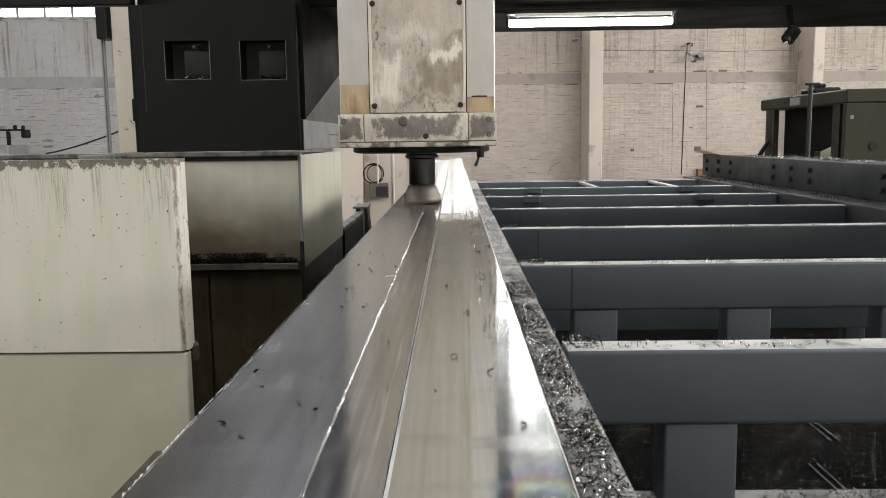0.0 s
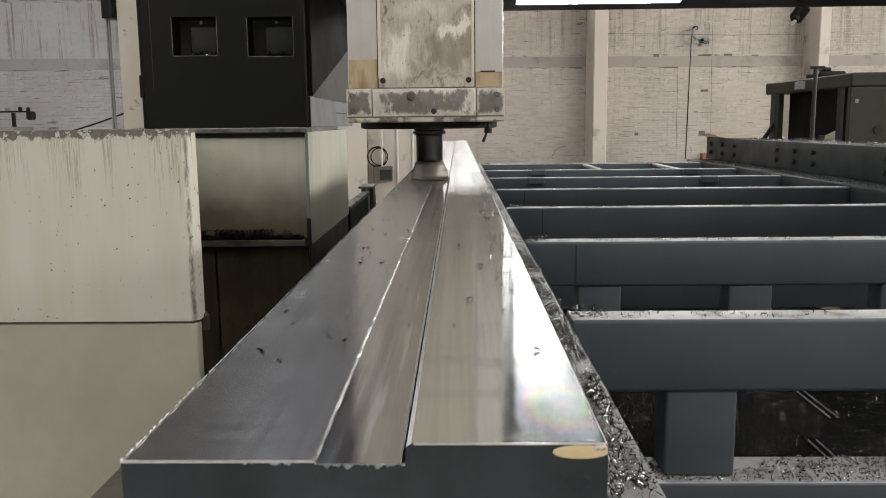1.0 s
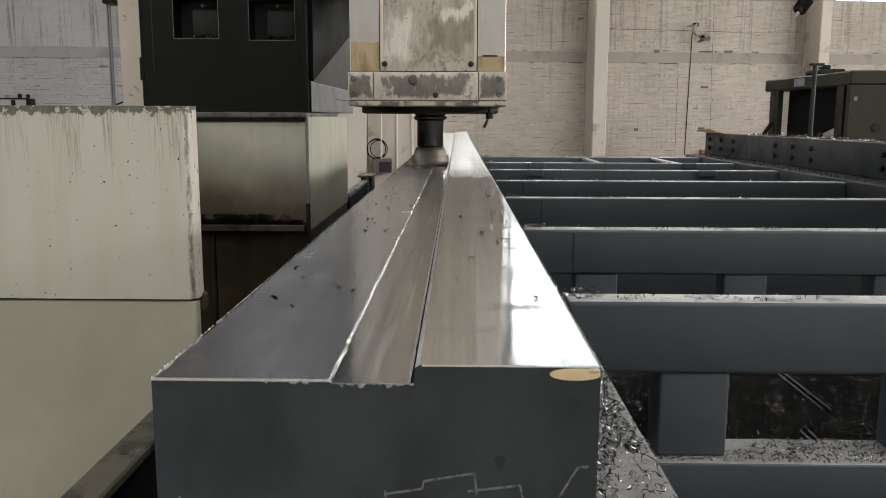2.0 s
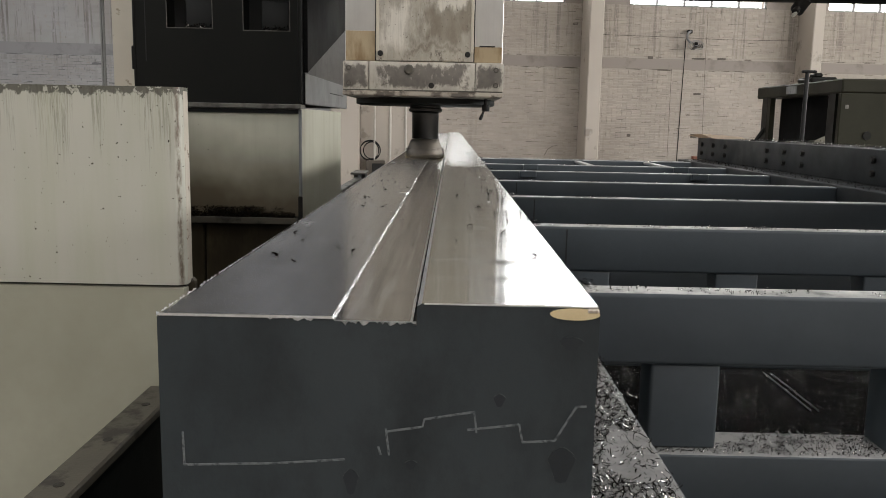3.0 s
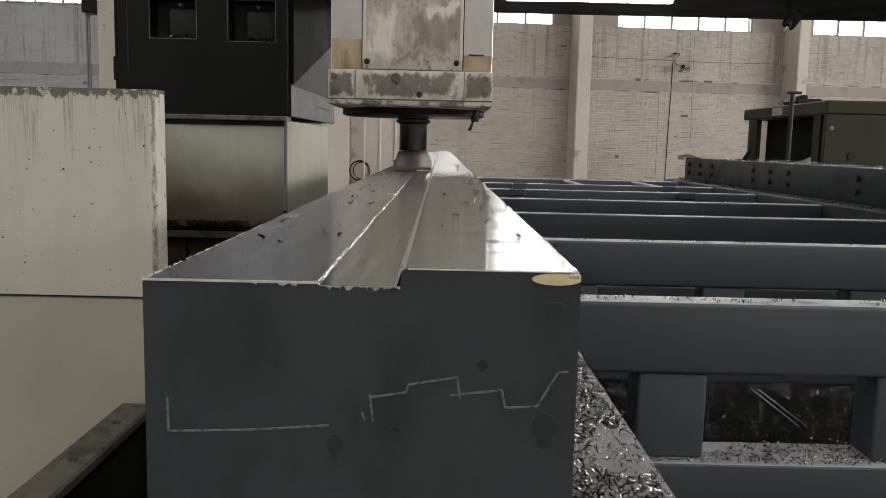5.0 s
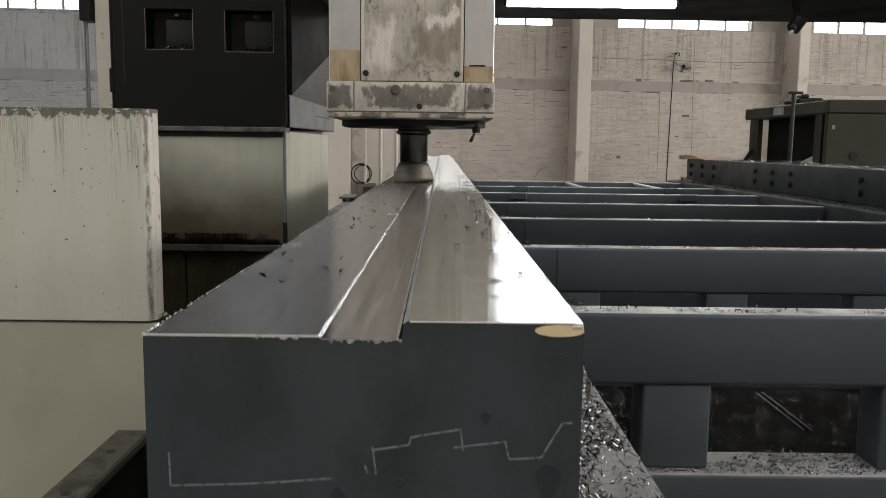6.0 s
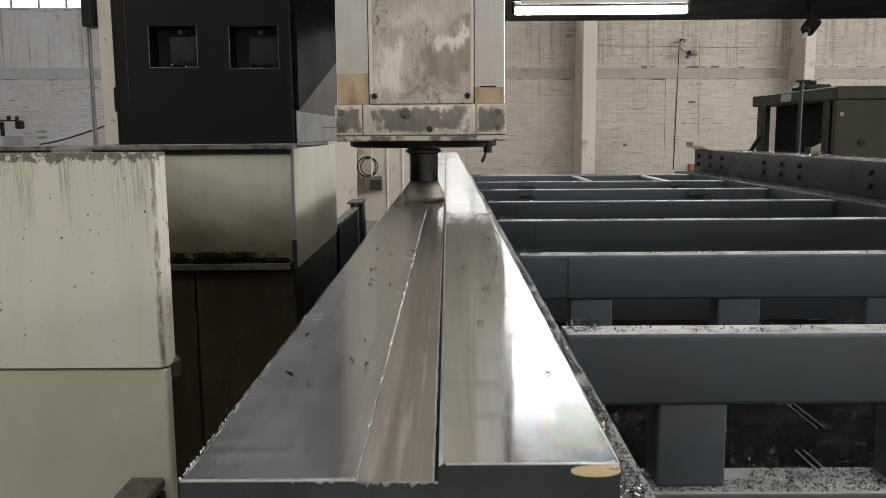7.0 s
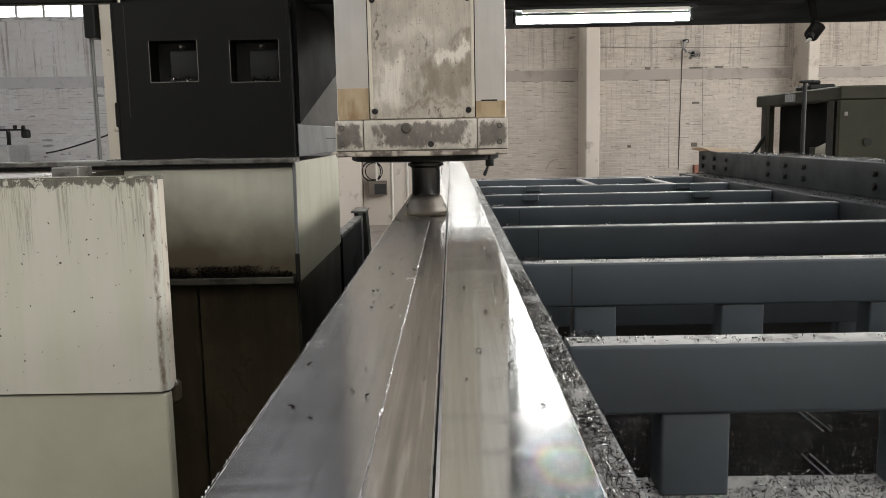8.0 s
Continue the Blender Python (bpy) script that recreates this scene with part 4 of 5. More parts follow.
add_prism(bm, [(CF + 0.02, 1.63), (3.45, 1.91), (3.45, 2.4), (CF + 0.02, 2.4)], "x", CX1 + 0.0045, CX1 + 0.02)
part("side_gusset", bm, M_GUSSET_BLACK, column)
bm = bmesh.new()
add_prism(bm, [(CF + 0.01, FOOT), (3.45, FOOT), (3.45, 1.906), (CF + 0.01, 1.627)], "x", CX1 + 0.0045, CX1 + 0.012)
part("side_skirt", bm, M_SKIRT, gantry, "grey steel skirt with a sloping top")
part("side_panel", box(CX1 + 0.0045, CX1 + 0.0135, CF + 0.01, 3.45, FOOT + 0.001, 1.628, 0.002), M_GUSSET, gantry, "pale grey panel under the skirt")
part("skirt_seam", box(CX1 + 0.0135, CX1 + 0.0145, 2.9, 3.3, 1.576, 1.58), M_BOLT, gantry)

part("panel_seam", box(CX0 + 0.045, CX0 + 0.048, CF - 0.0008, CF + 0.004, 1.66, 2.02), M_BLACK_DEEP, column)
# crossbeam, seen from below
xbeam = part("crossbeam", box(-1.06, 5.2, 2.62, 3.5, 2.068, 3.7, 0.01), M_BLACK, gantry, "black gantry crossbeam")
part("front_rail", box(-1.06, 5.2, 2.48, 2.619, 2.042, 2.42, 0.008), M_XBEAM, xbeam, "grey guide rail face")
part("front_rail", box(-2.6, 5.2, 2.5, 2.619, 2.9, 3.46, 0.008), M_XBEAM, xbeam, "grey guide rail face")
part("saddle", box(-0.42, 0.35, 2.185, 2.475, 2.08, 3.6, 0.01), M_XBEAM, gantry, "dark grey saddle behind the ram")
part("end_plate", box(-2.6, -1.062, 2.3, 2.345, 2.033, 3.7, 0.004), M_BLACK, xbeam)
part("far_column", box(4.4, 5.2, 2.4, 3.4, FLOOR, 2.066, 0.01), M_BLACK, gantry, "black far column")

lamp = part("tube_lamp", box(0.268, 0.902, 2.5, 2.58, 2.016, 2.028, 0.004), M_XBEAM, gantry, "slim tube lamp, lit")
part("tube", lathe([(0.011, 0), (0.0138, 0.004), (0.0138, 0.604), (0.011, 0.608)], pose(0.282, 2.54, 1.988, 0, 90, 0), 16), M_TUBE, lamp, "glowing white tube")
for x in (0.271, 0.8905):
    part("end_cap", box(x, x + 0.011, 2.525, 2.555, 1.975, 2.017, 0.003), M_XBEAM, lamp)
# added white strip that draws the bright line above the tube
part("reflector", box(0.3, 0.88, 2.497, 2.502, 2.0045, 2.0175, 0.001), M_CONDUIT, lamp, "thin white strip for the bright line above the tube")
part("bracket", box(0.2, 1.3, 2.55, 2.61, 2.028, 2.041, 0.002), M_XBEAM, lamp)

lamp.location = (-0.0105, -0.012, -0.009)

bm = bmesh.new()
add_tube(bm, [(1.36, 2.66, 2.07), (1.36, 2.63, 1.98), (1.36, 2.62, 1.935), (1.335, 2.6, 1.905)], 0.014)
add_lathe(bm, [(0.02, -0.03), (0.026, -0.02), (0.026, 0.03), (0.015, 0.036)], pose(1.36, 2.62, 1.93, 20, 30, 0), 14)
part("work_lamp", bm, M_BOLT, gantry, "small black swivel lamp under the crossbeam")
part("work_lamp_lens", lathe([(0.012, 0), (0.012, 0.006)], pose(1.328, 2.594, 1.897, 150, -30, 0), 12), M_CONDUIT, gantry)

# cream cabinet on the gantry's foot
CABF, CABX = 2.262, -0.482
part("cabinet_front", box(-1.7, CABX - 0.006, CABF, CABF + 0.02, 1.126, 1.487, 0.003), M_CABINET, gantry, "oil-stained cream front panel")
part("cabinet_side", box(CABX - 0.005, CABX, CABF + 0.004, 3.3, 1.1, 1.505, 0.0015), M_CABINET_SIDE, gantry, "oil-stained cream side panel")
part("cabinet_body", box(-1.7, CABX - 0.006, CABF + 0.021, 3.3, 0.3, 1.501), M_OLIVE, gantry)
part("cabinet_lip", box(-1.75, CABX + 0.002, CABF - 0.022, CABF + 0.08, 1.502, 1.519, 0.003), M_LIP, gantry, "grey steel lip of the cabinet")
part("cabinet_trim", box(-1.7, CABX - 0.004, CABF - 0.006, CABF, 1.488, 1.501), M_BOLT, gantry)
part("corner_bead", box(CABX - 0.008, CABX + 0.0025, CABF - 0.008, CABF + 0.003, 1.2, 1.501, 0.002), M_GUSSET, gantry)
part("corner_gap", box(CABX - 0.012, CABX + 0.003, CABF - 0.006, CABF + 0.003, 1.1, 1.199, 0.002), M_BOLT, gantry)
part("chip_shelf", box(-1.7, CABX - 0.013, CABF - 0.035, CABF - 0.001, 1.102, 1.125, 0.002), M_GROOVED, gantry, "narrow grimy shelf holding swarf")
part("base_front", box(-0.825, CABX - 0.008, CABF + 0.0, CABF + 0.02, 0.25, 1.1, 0.003), M_OLIVE, gantry, "oily olive base panel")
part("base_front", box(-1.7, -0.83, CABF - 0.008, CABF + 0.02, 0.25, 1.1, 0.003), M_OLIVE, gantry, "oily olive base panel")
part("base_side", box(CABX - 0.03, CABX - 0.012, CABF + 0.024, 3.36, 0.25, 1.135, 0.003), M_OLIVE, gantry, "oily olive base panel")
part("base_side", box(CABX - 0.022, CABX - 0.002, 3.37, 4.18, 0.25, 1.115, 0.003), M_BLACK, gantry)
part("base_top_lip", box(CABX - 0.04, CABX + 0.004, 3.32, 4.2, 1.116, 1.135, 0.003), M_LIP, gantry)
bm = bmesh.new()
add_prism(bm, [(-0.535, 0.3), (-0.535, 1.15), (-0.468, 1.15), (-0.42, 0.3)], "y", 4.28, 4.42)
part("end_bracket", bm, M_GROOVED, gantry, "oily brown end bracket")
part("end_bracket_top", box(-0.545, -0.46, 4.2, 4.45, 1.151, 1.163, 0.003), M_LIP, gantry)
part("end_bracket_web", box(-0.5, -0.485, 4.19, 4.28, 0.5, 1.15), M_GUSSET, gantry)
part("base_body", box(-1.7, -0.53, 2.3, 4.5, FLOOR + 0.02, 1.0), M_BLACK, gantry, "black machine base")

# service post behind the column, with its switch box and two pipes
post = part("rear_post", box(-2.4, -2.16, 5.4, 5.62, FLOOR + 0.02, 3.3, 0.006, 2), M_POST, gantry, "chipped cream post behind the column")
part("switch_box", box(-2.5, -2.424, 5.37, 5.52, 2.3, 2.75, 0.006), M_BLACK, post, "black switch box")
bm = bmesh.new()
for dx in (0.0, 0.018):
    add_tube(bm, [(-2.499 + dx, 5.44, 0.6), (-2.493 + dx, 5.44, 2.31)], 0.009, 8)
part("pipe", bm, M_FRAME, post, "pair of thin grey pipes")

# near guard panels
GX = -0.4665
bm = bmesh.new()
add_prism_z(bm, [(-1.5, 0.924), (GX - 0.0145, 0.924), (GX - 0.0115, 0.9252), (GX - 0.001, 0.936), (GX, 0.939), (GX, 0.97), (-1.5, 0.97)], 1.148, 1.524)
bmesh.ops.bevel(bm, geom=[e for e in bm.edges if all(v.co.z > 1.52 for v in e.verts) and max(v.co.y for v in e.verts) < 0.96], offset=0.003, segments=2, affect="EDGES")
part("upper_guard", bm, M_CREAM, gantry, "cream guard panel with dark runs and chipped edge")
part("guard_edge", box(GX - 0.003, GX + 0.0012, 0.942, 0.966, 1.155, 1.517, 0.001), M_RUSTY, gantry, "rust-chipped panel edge")
part("guard_gap", box(-1.5, GX - 0.004, 0.94, 0.966, 1.1425, 1.1478), M_BOLT, gantry)
part("lower_guard", box(-1.5, GX - 0.003, 0.928, 0.956, FLOOR + 0.1, 1.1432, 0.003), M_CREAM_LOW, gantry, "dull cream lower guard panel")
part("guard_hinge", box(GX - 0.025, GX + 0.006, 0.957, 0.985, 1.115, 1.155, 0.006), M_OLIVE, gantry)
part("guard_body", box(-1.7, -1.05, 0.971, 2.29, FLOOR + 0.02, 1.49), M_OLIVE, gantry)
part("guard_stub", box(-0.92, -0.855, 1.5, 1.58, 1.45, 1.524, 0.003), M_LIP, gantry)
part("stub_bar", box(-1.3, -0.93, 1.6, 1.66, 1.4, 1.45, 0.003), M_OLIVE, gantry)
# low rail in front of the guard
rail = part("low_rail", box(-0.545, -0.482, -0.35, 0.9275, 0.925, 0.945, 0.004), M_GROOVED, gantry, "oily brown flat rail with bolt holes")
part("rail_web", box(-0.53, -0.496, -0.34, 0.9, 0.3, 0.925), M_BLACK, rail)
for i in range(7):
    part("bolt_hole", lathe([(0.008, 0), (0.008, 0.0012)], pose(-0.512, -0.2 + 0.17 * i, 0.9445), 12), M_BOLT, rail)
part("rail_end", box(-0.545, -0.482, 0.902, 0.9275, 0.3, 0.92, 0.003), M_BLACK, rail)

# ---- things against the gable wall ----
fan = thing("wall_fan", "old grey wall fan on a bracket with a hanging cord", "fan", at=WALL @ pose(2.46, 0, 3.56))
part("bracket", box(-0.05, 0.05, -0.12, -0.001, 0.12, 0.2, 0.01), M_CABLE, fan)
bm = bmesh.new()
add_tube(bm, [(0.0, -0.12, 0.16), (-0.1, -0.2, 0.1), (-0.13, -0.25, -0.02), (-0.06, -0.3, -0.12)], 0.03)
part("arm", bm, M_FRAME, fan)
bm = bmesh.new()
for i in range(4):
    r = 0.05 + 0.045 * i
    m = pose(0.06, -0.36, -0.2, 42, 0, -18)
    pts = [m @ Vector((r * math.cos(a), r * math.sin(a), 0.05 * math.cos(r * 6))) for a in (2 * math.pi * k / 20 for k in range(21))]
    add_tube(bm, pts, 0.007, 5)
part("cage", bm, M_FRAME, fan)
for k in range(3):
    bm = box(0.02, 0.165, -0.05, 0.05, -0.004, 0.004, 0.003)
    bm.transform(pose(0.06, -0.36, -0.2, 42, 0, -18) @ pose(0, 0, 0, 18, 0, 120 * k))
    part("blade", bm, M_WALLBOX, fan)
part("motor", lathe([(0.05, -0.02), (0.055, 0.03), (0.035, 0.09)], pose(0.06, -0.36, -0.2, 42, 0, -18), 16), M_CABLE, fan)
bm = bmesh.new()
add_tube(bm, [(-0.07, -0.02, -0.02), (-0.085, -0.018, -1.0), (-0.1, -0.018, -2.0), (-0.115, -0.02, -2.95)], 0.009, 6)
part("cord", bm, M_CABLE, fan)

box_w = thing("junction_box", "small grey wall box with a coil of cable above it", "wall box", at=WALL @ pose(-5.08, -0.15, 0.36))
part("casing", box(-0.225, 0.225, -0.15, 0.115, -0.17, 0.17, 0.01), M_WALLBOX, box_w)
part("opening", box(-0.08, 0.2, -0.156, -0.148, -0.14, 0.1), M_BLACK_DEEP, box_w)
bm = bmesh.new()
for r, dx in ((0.24, -0.12), (0.2, -0.08), (0.22, -0.14)):
    add_tube(bm, [(dx + r * math.cos(a), -0.06, 0.4 + r * math.sin(a)) for a in (2 * math.pi * k / 22 for k in range(23))], 0.014, 6)
part("cable_coil", bm, M_CABLE, box_w)
bm = bmesh.new()
add_tube(bm, [(-0.02, -0.05, 0.17), (-0.02, -0.05, 2.2)], 0.03, 6)
part("conduit", bm, M_CONDUIT, box_w)

ob = structure("grey_wash", box(-18.1, -6.11, -0.0018, -0.001, FLOOR, 3.05), M_MORTAR_GREY, "grey joints of the whitewashed bay", "wall")
ob.matrix_basis = WALL
ob = structure("grey_wash", box(-18.1, -6.11, -0.006, -0.001, 3.05, SILL), M_WASH_GREY, "grey whitewashed bay of the gable wall", "wall")
ob.matrix_basis = WALL
ob = structure("plaster_patch", box(-5.415, -4.2, -0.03, -0.003, FLOOR, 3.4), M_PLASTER, "flaking plastered patch of the gable wall", "wall")
ob.matrix_basis = WALL
for u, z0, z1 in ((-5.47, FLOOR, 3.2), (-4.73, FLOOR, 3.0), (-4.36, FLOOR, 3.3)):
    ob = structure("conduit", add_tube(bmesh.new(), [(u, -0.05, z0), (u, -0.05, z1)], 0.03, 8), M_CONDUIT, "painted conduit on the gable wall", "conduit")
    ob.matrix_basis = WALL
for name, path, r in (("wall_wire", [(0.16, -0.02, 3.6), (1.8, -0.02, 3.59), (3.4, -0.02, 3.56), (5.1, -0.02, 3.58)], 0.006), ("wall_wire", [(2.9, -0.022, 4.2), (2.92, -0.02, 2.6), (2.96, -0.022, 1.2)], 0.004),
                      ("wall_wire", [(2.08, -0.02, 2.82), (2.1, -0.02, 0.66)], 0.004), ("wall_wire", [(-0.98, -0.02, 0.7), (-0.9, -0.022, 0.85), (-0.8, -0.022, 0.92), (-0.66, -0.02, 0.95)], 0.006)):
    wire = part(name, add_tube(bmesh.new(), path, r, 6), M_WALLBOX)
    wire.matrix_basis = WALL
    tagged(wire, "thin dark wire fixed to the whitewashed brick wall", "wire")
# raised dark patches stand in for the shade inside small wall holes
for u, z, w, h in ((1.1, 1.22, 0.09, 0.07), (2.74, 1.23, 0.16, 0.1), (1.54, 3.09, 0.13, 0.07), (2.76, 2.25, 0.18, 0.05), (0.26, 3.36, 0.06, 0.17), (2.73, 3.09, 0.3, 0.03), (3.32, 3.1, 0.2, 0.05)):
    hole = structure("putlog_hole", box(u - w / 2, u + w / 2, -0.024, -0.001, z - h / 2, z + h / 2, 0.004), M_WALLBOX, "dark raised patch standing in for a shaded hole in the whitewashed wall", "wall")
    hole.matrix_basis = WALL
fire = part("red_box", box(2.72, 2.86, -0.12, -0.002, 0.48, 0.74, 0.01), M_RED)
fire.matrix_basis = WALL
tagged(fire, "small red-brown box on the brick wall", "wall box")

# ---- enclosure of another machine, far across the hall ----
booth = thing("machine_enclosure", "grey-green sheet-metal machine enclosure with dark openings", "machine", at=pose(5.13, 10.5, 0))
part("hood", box(0, 3.6, 0, 3.0, 1.938, 2.122, 0.02), M_GREEN, booth, "grey-green hood")
# solid near-black block stands in for the shade inside the enclosure
part("inner_wall", box(0.35, 3.5, 0.3, 2.85, FLOOR, 1.937), M_BOOTH_SHADE, booth, "near-black block for the shaded interior")
part("door_post", box(0.02, 0.1, 2.58, 2.79, FLOOR, 1.937), M_BLACK, booth)
part("door_post", box(0.02, 0.1, 2.45, 2.57, FLOOR, 1.937), M_GREEN, booth)
part("door_post", box(0.02, 0.12, 0.2, 0.41, FLOOR, 1.937), M_BLACK, booth)
part("front_panel", box(0.0, 3.6, 0.0, 0.09, FLOOR, 1.937, 0.01), M_GREEN, booth, "grey-green front panel")
part("side_panel", box(0.2, 0.24, 0.35, 1.35, 0.8, 1.3, 0.01), M_GREEN, booth)
bm = bmesh.new()
add_prism(bm, [(0.36, 0.9), (0.36, 1.42), (0.42, 1.42), (0.95, 1.3), (0.95, 0.9)], "x", 0.12, 0.18)
part("leaning_sheet", bm, M_CABINET, booth, "pale sheet leaning inside")
part("port", lathe([(0.055, 0), (0.055, 0.02)], pose(0.375, -0.001, 1.39, 90, 0, 0), 18), M_BLACK, booth)
part("notice", box(0.065, 0.105, -0.006, -0.001, 1.735, 1.785), M_LIP, booth)
part("nameplate", box(-0.012, -0.001, 1.42, 1.78, 1.975, 2.09), M_GUSSET, booth, "small plate with unreadable lettering")
for k in range(4):
    part("letter_bar", box(-0.018, -0.012, 1.45 + 0.08 * k, 1.5 + 0.08 * k, 1.99, 2.075), M_FRAME, booth)
bm = bmesh.new()
add_tube(bm, [(-0.25, 2.5, 1.1), (0.03, 2.65, 1.45)], 0.035)
part("stay", bm, M_BLACK, booth)
part("roof_valve", box(0.1, 0.5, 1.2, 1.7, 2.1225, 2.21, 0.03), M_BLACK, booth)
part("roof_valve", box(0.2, 0.32, 1.3, 1.5, 2.2105, 2.27, 0.02), M_BLACK, booth)

pole = thing("upright_pole", "thin dark upright pole behind the girder", "pole", at=pose(4.03, 9.0, 0))
part("shaft", lathe([(0.024, FLOOR), (0.024, 2.1), (0.018, 2.115)], Matrix(), 12), M_CABLE, pole)
part("cross_arm", box(-0.06, 0.1, -0.03, 0.03, 2.085, 2.115, 0.01), M_CABLE, pole)

# distant machine and cable on the other side
lathe_m = thing("distant_machine", "dark machine tool far off by the wall", "machine", at=pose(-9.37, 17.0, 0))
part("bed", box(-2.6, 0.0, 0, 0.9, FLOOR, 1.55, 0.03), M_FRAME, lathe_m)
part("rail", box(-2.6, 0.24, 0.2, 0.28, 1.85, 1.885, 0.01), M_BLACK, lathe_m)
part("rail_head", box(0.2, 0.36, 0.17, 0.32, 1.69, 1.87, 0.03), M_BLACK, lathe_m)
part("rail_stub", box(0.02, 0.1, 0.2, 0.28, 1.885, 1.97, 0.02), M_BLACK, lathe_m)
part("rail_stub", box(0.2, 0.27, 0.2, 0.28, 1.872, 1.96, 0.02), M_BLACK, lathe_m)
part("stay", box(-0.12, -0.08, 0.2, 0.3, 1.55, 1.84), M_BLACK, lathe_m)
bm = bmesh.new()
add_tube(bm, [(0.7 + 1.8 * k / 10, 0.2, 1.36 + 0.52 * (k / 10) ** 1.3) for k in range(11)], 0.018, 6)
part("hose", bm, M_CABLE, lathe_m, "sagging black hose")

# ---- on the floor under the frame ----
for x, y0, y1 in ((1.72, 3.0, 3.4), (1.96, 3.7, 4.35)):
    st = thing("floor_strip", "pair of bright worn steel strips in the floor", "floor strip", group="floor strips")
    part("strip", box(x, x + 0.004, y0, y1, 0.0, 0.01, 0.002), M_STRIP, st)
    part("strip", box(x + 0.04, x + 0.044, y0, y1, 0.0, 0.01, 0.002), M_STRIP, st)
board = part("board", box(3.0, 3.9, 6.2, 6.34, 0.0, 0.1, 0.005), M_WOOD)
tagged(board, "pale raw timber on the floor under the frame", "timber")
board = part("board", box(2.85, 4.0, 7.1, 7.22, 0.0, 0.16, 0.005), M_WOOD)
tagged(board, "pale raw timber on the floor under the frame", "timber")
for k in range(2):
    plate = part("plate", box(2.75 + 0.3 * k, 2.93 + 0.3 * k, 5.3, 5.7, 0.0, 0.03, 0.004), M_STRIP)
    tagged(plate, "bright steel plate lying on the floor", "plate", group="plates on the floor")

# ---- swarf ----
R = np.random.default_rng(7)
swarf("swarf_on_ledge", np.concatenate([strew(R, 10500, 0.128, 0.296, -0.2, 1.0, LEDGE, 0.22, 0.008), strew(R, 3600, 0.128, 0.22, -0.2, 1.2, LEDGE, 0.15, 0.009), strew(R, 2600, 0.128, 0.304, -0.2, 0.8, LEDGE, 0.0, 0.004),
                                        strew(R, 15000, 0.128, 0.304, 0.9, 2.4, LEDGE, 0.14, 0.01), strew(R, 7000, 0.128, 0.3, 0.75, 2.6, LEDGE, 0.1, 0.008), strew(R, 9500, 0.128, 0.306, 2.3, 7.6, LEDGE, 0.25, 0.014)]), 1, None, 0.95, shapes=CURLS, flat=0.3)
swarf("swarf_fines_on_ledge", np.concatenate([strew(R, 2200, 0.128, 0.306, -0.2, 1.0, LEDGE, 0.4, 0.003), strew(R, 6000, 0.128, 0.3, 0.9, 2.6, LEDGE, 0.3, 0.008),
                                              strew(R, 4000, 0.128, 0.306, 2.5, 7.6, LEDGE, 0.2, 0.012)]), 2, None, 0.5, "fine bright and dark steel swarf on the ledge")
for i, y in enumerate(BARS):
    n = (1000, 1400, 1700, 1500, 1200, 1200, 1200)[i]
    spots = np.concatenate([strew(R, n, 0.31, 2.7, y + 0.008, y + 0.092, BAR_TOP, 0.55, 0.004), strew(R, 260, 0.31, 0.4, y + 0.008, y + 0.092, BAR_TOP, 0, 0.015)])
    swarf("swarf_on_crossbar", spots, 20 + i, None, 0.62)
    swarf("swarf_on_lower_crossbar", strew(R, (6500, 2400, 1200, 400, 300, 200, 200)[i], 0.31, 2.7, y - 0.02, y + 0.13, 0.68, 0.3, 0.004), 40 + i, None, 0.7)
swarf("swarf_on_floor", np.concatenate([strew(R, 50000, 0.3, 3.0, 1.2, 4.6, 0.0, 0.1, 0.02), strew(R, 7000, 0.3, 4.2, 4.6, 9.5, 0.0, 0.2, 0.03)]), 3, None, 0.78, "", M_CHIP_FLOOR)
swarf("swarf_on_girder", np.concatenate([strew(R, 5000, 2.995, 3.29, 2.3, 8.2, 1.335, 0.2, 0.012), strew(R, 400, 3.0, 3.2, 6.3, 7.4, 1.335, 0, 0.035)]), 4, None, 1.0)
swarf("swarf_at_girder_foot", strew(R, 2500, 2.73, 2.985, 2.3, 9.2, BAR_TOP + 0.012, 0.25, 0.012), 5, None, 1.0, "oil-dark swarf along the girder's foot", M_CHIP_OILY)
swarf("swarf_on_chip_shelf", np.concatenate([strew(R, 5000, -1.3, CABX - 0.02, CABF - 0.033, CABF - 0.003, 1.125, 0.05, 0.014), strew(R, 5000, -1.0, CABX - 0.06, CABF - 0.033, CABF - 0.001, 1.125, 0.25, 0.034)]), 6, gantry, 0.7, "", M_CHIP_OILY)
swarf("swarf_on_cabinet_lip", strew(R, 260, -1.1, CABX, CABF - 0.02, CABF + 0.03, 1.519, 0.5, 0.002), 8, gantry, 0.5, "", M_CHIP_OILY)
swarf("swarf_in_pocket", np.concatenate([strew(R, 60, a + 0.06, b - 0.01, CF + 0.008, CF + 0.03, lo, 0, 0.012) for a, b, lo, hi in POCKETS]), 9, gantry)
swarf("swarf_on_workpiece_edge", np.concatenate([strew(R, 700, 0.088, 0.124, 0.25, 2.4, 1.3691, 0.5, 0.001), strew(R, 500, -0.1, 0.12, 2.4, 7.3, 1.3691, 0.5, 0.002)]), 10, None, 0.36)

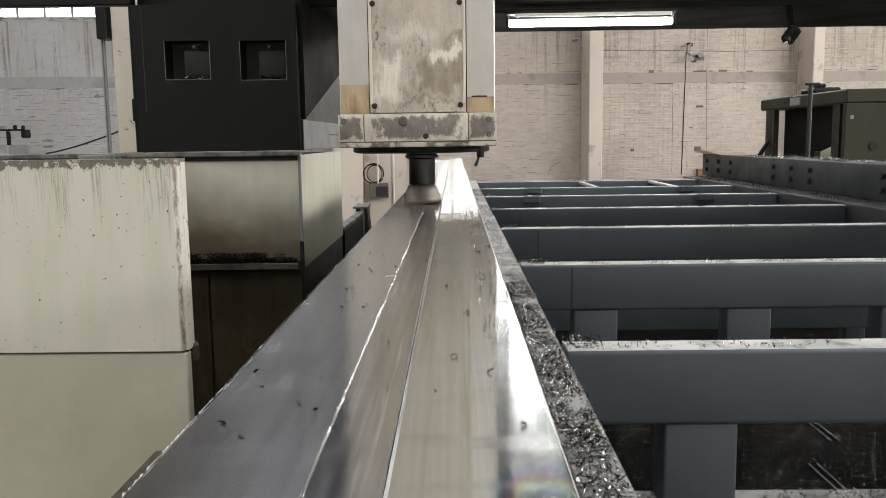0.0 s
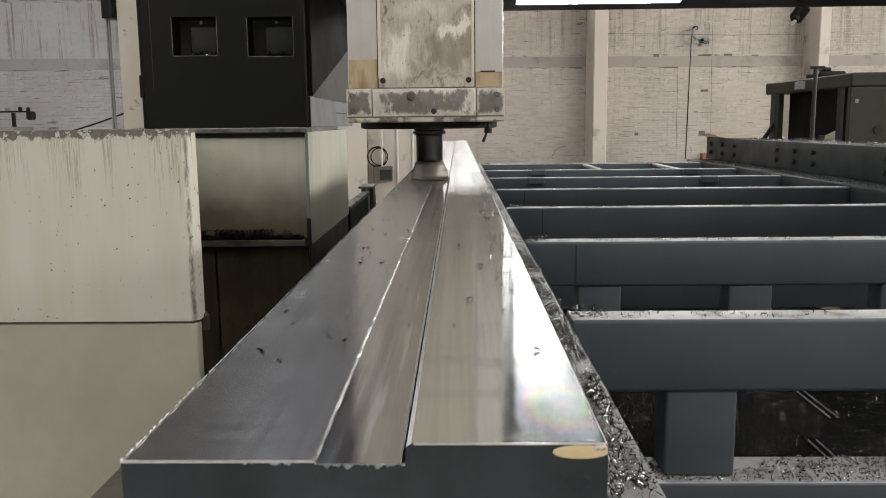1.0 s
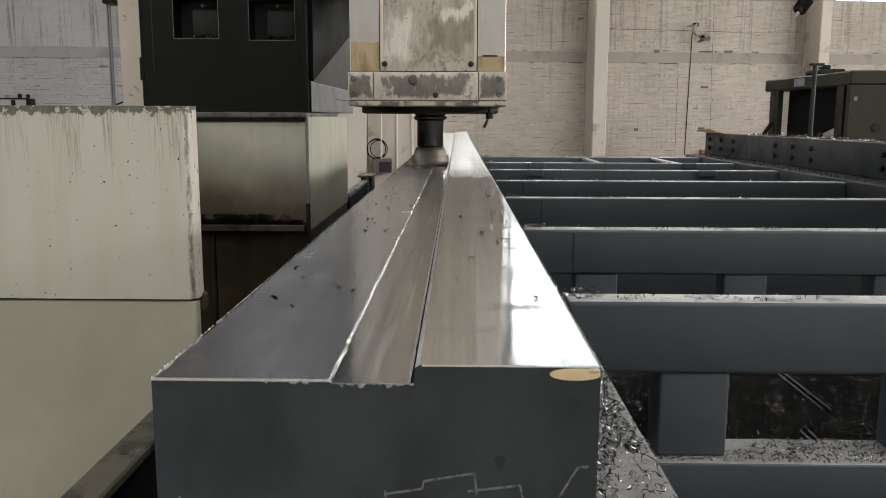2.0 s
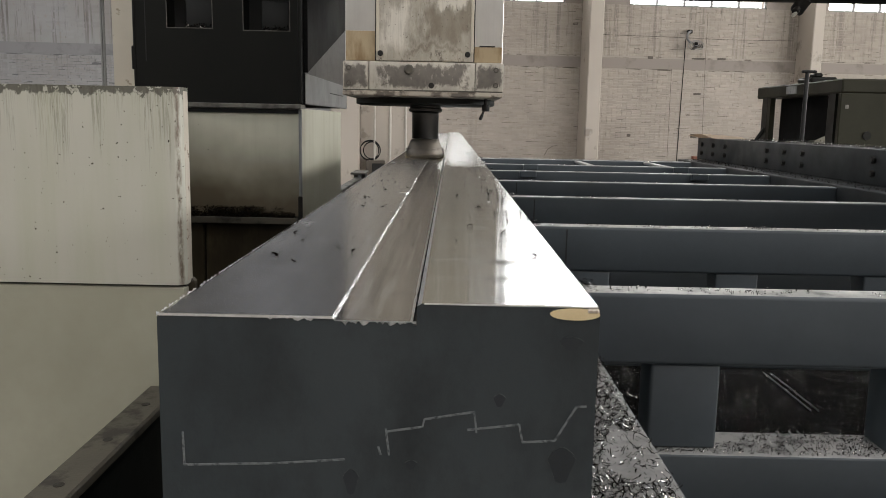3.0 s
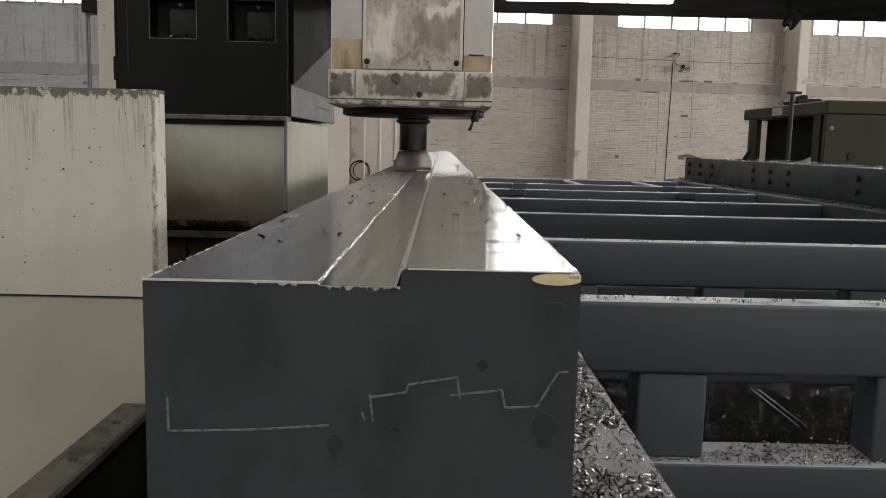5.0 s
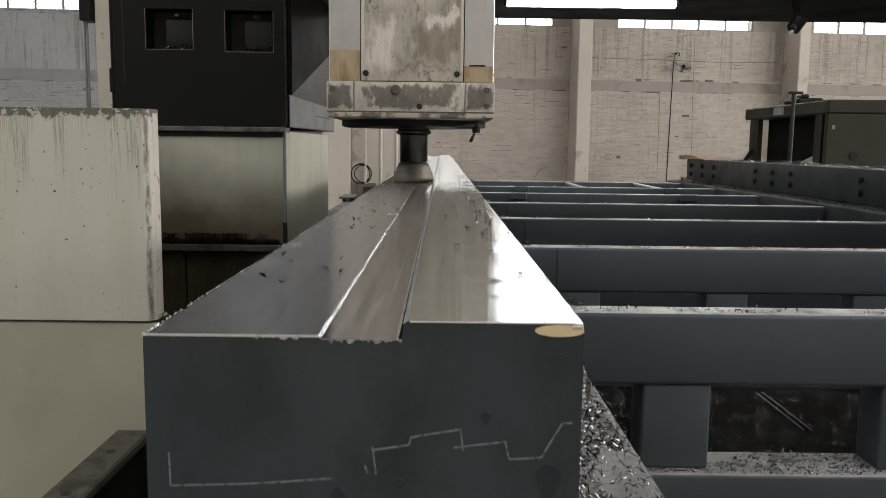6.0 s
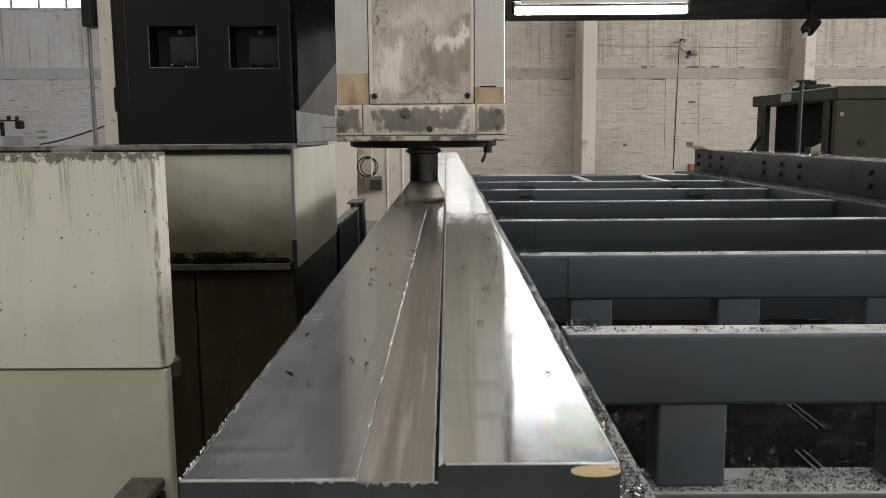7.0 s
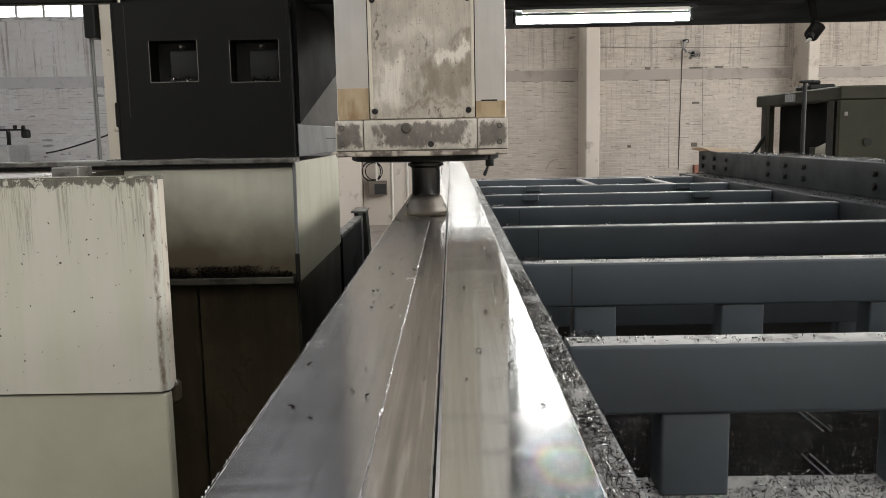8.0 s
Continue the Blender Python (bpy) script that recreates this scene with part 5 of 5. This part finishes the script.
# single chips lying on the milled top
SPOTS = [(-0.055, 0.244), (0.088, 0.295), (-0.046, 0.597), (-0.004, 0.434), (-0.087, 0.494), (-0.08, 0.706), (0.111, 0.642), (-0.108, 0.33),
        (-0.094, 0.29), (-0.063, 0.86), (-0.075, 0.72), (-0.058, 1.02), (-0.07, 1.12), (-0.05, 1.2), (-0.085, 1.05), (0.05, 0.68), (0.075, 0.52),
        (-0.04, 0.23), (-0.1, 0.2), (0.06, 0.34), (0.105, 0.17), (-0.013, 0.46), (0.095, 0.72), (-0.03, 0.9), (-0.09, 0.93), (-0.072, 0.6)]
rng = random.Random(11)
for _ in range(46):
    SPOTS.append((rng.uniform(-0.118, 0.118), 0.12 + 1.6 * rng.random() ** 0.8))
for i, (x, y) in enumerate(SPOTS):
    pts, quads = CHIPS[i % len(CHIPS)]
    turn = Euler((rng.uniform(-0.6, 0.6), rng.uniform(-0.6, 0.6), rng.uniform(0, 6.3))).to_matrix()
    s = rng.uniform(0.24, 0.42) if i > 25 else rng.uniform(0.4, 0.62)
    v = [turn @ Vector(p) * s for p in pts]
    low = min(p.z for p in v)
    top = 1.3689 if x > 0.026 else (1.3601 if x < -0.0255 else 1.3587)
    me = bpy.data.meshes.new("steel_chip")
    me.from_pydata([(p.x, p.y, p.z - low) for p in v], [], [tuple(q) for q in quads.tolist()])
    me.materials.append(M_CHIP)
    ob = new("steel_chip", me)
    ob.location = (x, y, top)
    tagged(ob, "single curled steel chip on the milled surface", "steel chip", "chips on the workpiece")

# ---- bricks of the gable ----
rng = random.Random(3)
BRICK_L, BRICK_H, JOINT = 0.24, 0.054, 0.009


def brick_mesh(name, size):
    w, h = size
    me = bpy.data.meshes.new(name)
    c = 0.004
    pts = [(0, 0, 0), (w, 0, 0), (w, 0, h), (0, 0, h), (c, -0.004, c), (w - c, -0.004, c), (w - c, -0.004, h - c), (c, -0.004, h - c)]
    me.from_pydata(pts, [], [(4, 5, 6, 7), (0, 1, 5, 4), (1, 2, 6, 5), (2, 3, 7, 6), (3, 0, 4, 7)])
    me.materials.append(M_BRICK)
    return me


SHARED = [brick_mesh("brick", (BRICK_L, BRICK_H)), brick_mesh("brick", (BRICK_L / 2, BRICK_H))]
verts, faces, skins = [], [], []


def brick(u, z, half, single, w):
    if single:
        ob = new("brick", SHARED[half])
        ob.parent = wall_low
        ob.location = (u + rng.uniform(-0.001, 0.001), 0.0, z)
        ob.scale = (1.0 + 0.014 * (rng.random() < 0.6), rng.uniform(0.6, 4.0), 1.0 + 0.17 * (rng.random() < 0.4))
        ob.rotation_euler = (0, rng.uniform(-0.006, 0.006), 0)
        return
    j = [rng.uniform(-0.007, 0.007) for _ in range(4)]
    # whitewash has filled many of the joints
    w += 0.0034 * (rng.random() < 0.6)
    tall = BRICK_H + JOINT * (rng.random() < 0.4)
    d = -0.004 - 0.014 * rng.random() ** 2
    c = 0.003
    base = len(verts)
    verts.extend([(u, 0, z), (u + w, 0, z), (u + w, 0, z + tall), (u, 0, z + tall), (u + c, d, z + c + j[1] * 0.5), (u + w - c, d, z + c + j[2] * 0.5),
                  (u + w - c, d, z + tall - c + j[3] * 0.5), (u + c, d, z + tall - c + j[1] * 0.5)])
    for f in ((4, 5, 6, 7), (0, 1, 5, 4), (1, 2, 6, 5), (2, 3, 7, 6), (3, 0, 4, 7)):
        faces.append(tuple(base + i for i in f))
        skins.append(1 if u < -6.0 else 0)


count = 0
bays = sorted(PILASTERS)
gaps = [(-18.0, bays[0][0])] + [(a[1], b[0]) for a, b in zip(bays, bays[1:])] + [(bays[-1][1], 13.4)]
for lo, hi in gaps:
    if hi < -17:
        continue
    row = 0
    z = -0.1
    while z + BRICK_H < SILL:
        if not (2.77 < z < 3.06):
            half = row % 3 == 2
            step = (BRICK_L / 2 if half else BRICK_L) + 0.003
            u = lo + 0.01 + (0.12 if row % 2 else 0.0)
            while u < hi - 0.03:
                if rng.random() > (0.003 if lo > -10 else 0.3 if z > 3.1 else 0.04):
                    single = 0.3 < u < 2.3 and 1.3 < z < 2.6 and count < 300
                    count += single
                    brick(u, z, half, single and u + step < hi, min(step - 0.003, hi - u - 0.004))
                u += step
        z += BRICK_H + JOINT
        row += 1
me = bpy.data.meshes.new("brickwork")
me.from_pydata(verts, [], faces)
me.materials.append(M_BRICK)
me.materials.append(M_BRICK_GREY)
me.polygons.foreach_set("material_index", skins)
ob = new("brickwork", me)
ob.parent = wall_low
tagged(ob, "whitewashed bricks, uneven courses", kind="stuff")


def motions():
    walk(gantry, [(t, pose(0, y, 0)) for t, y in FEED])
    # the face mill turns at 400 revolutions a minute
    walk(mill, [(k / FPS, pose(AX, AY, 1.36, 0, 0, 80 * k)) for k in range(8 * FPS + 1)])


motions()
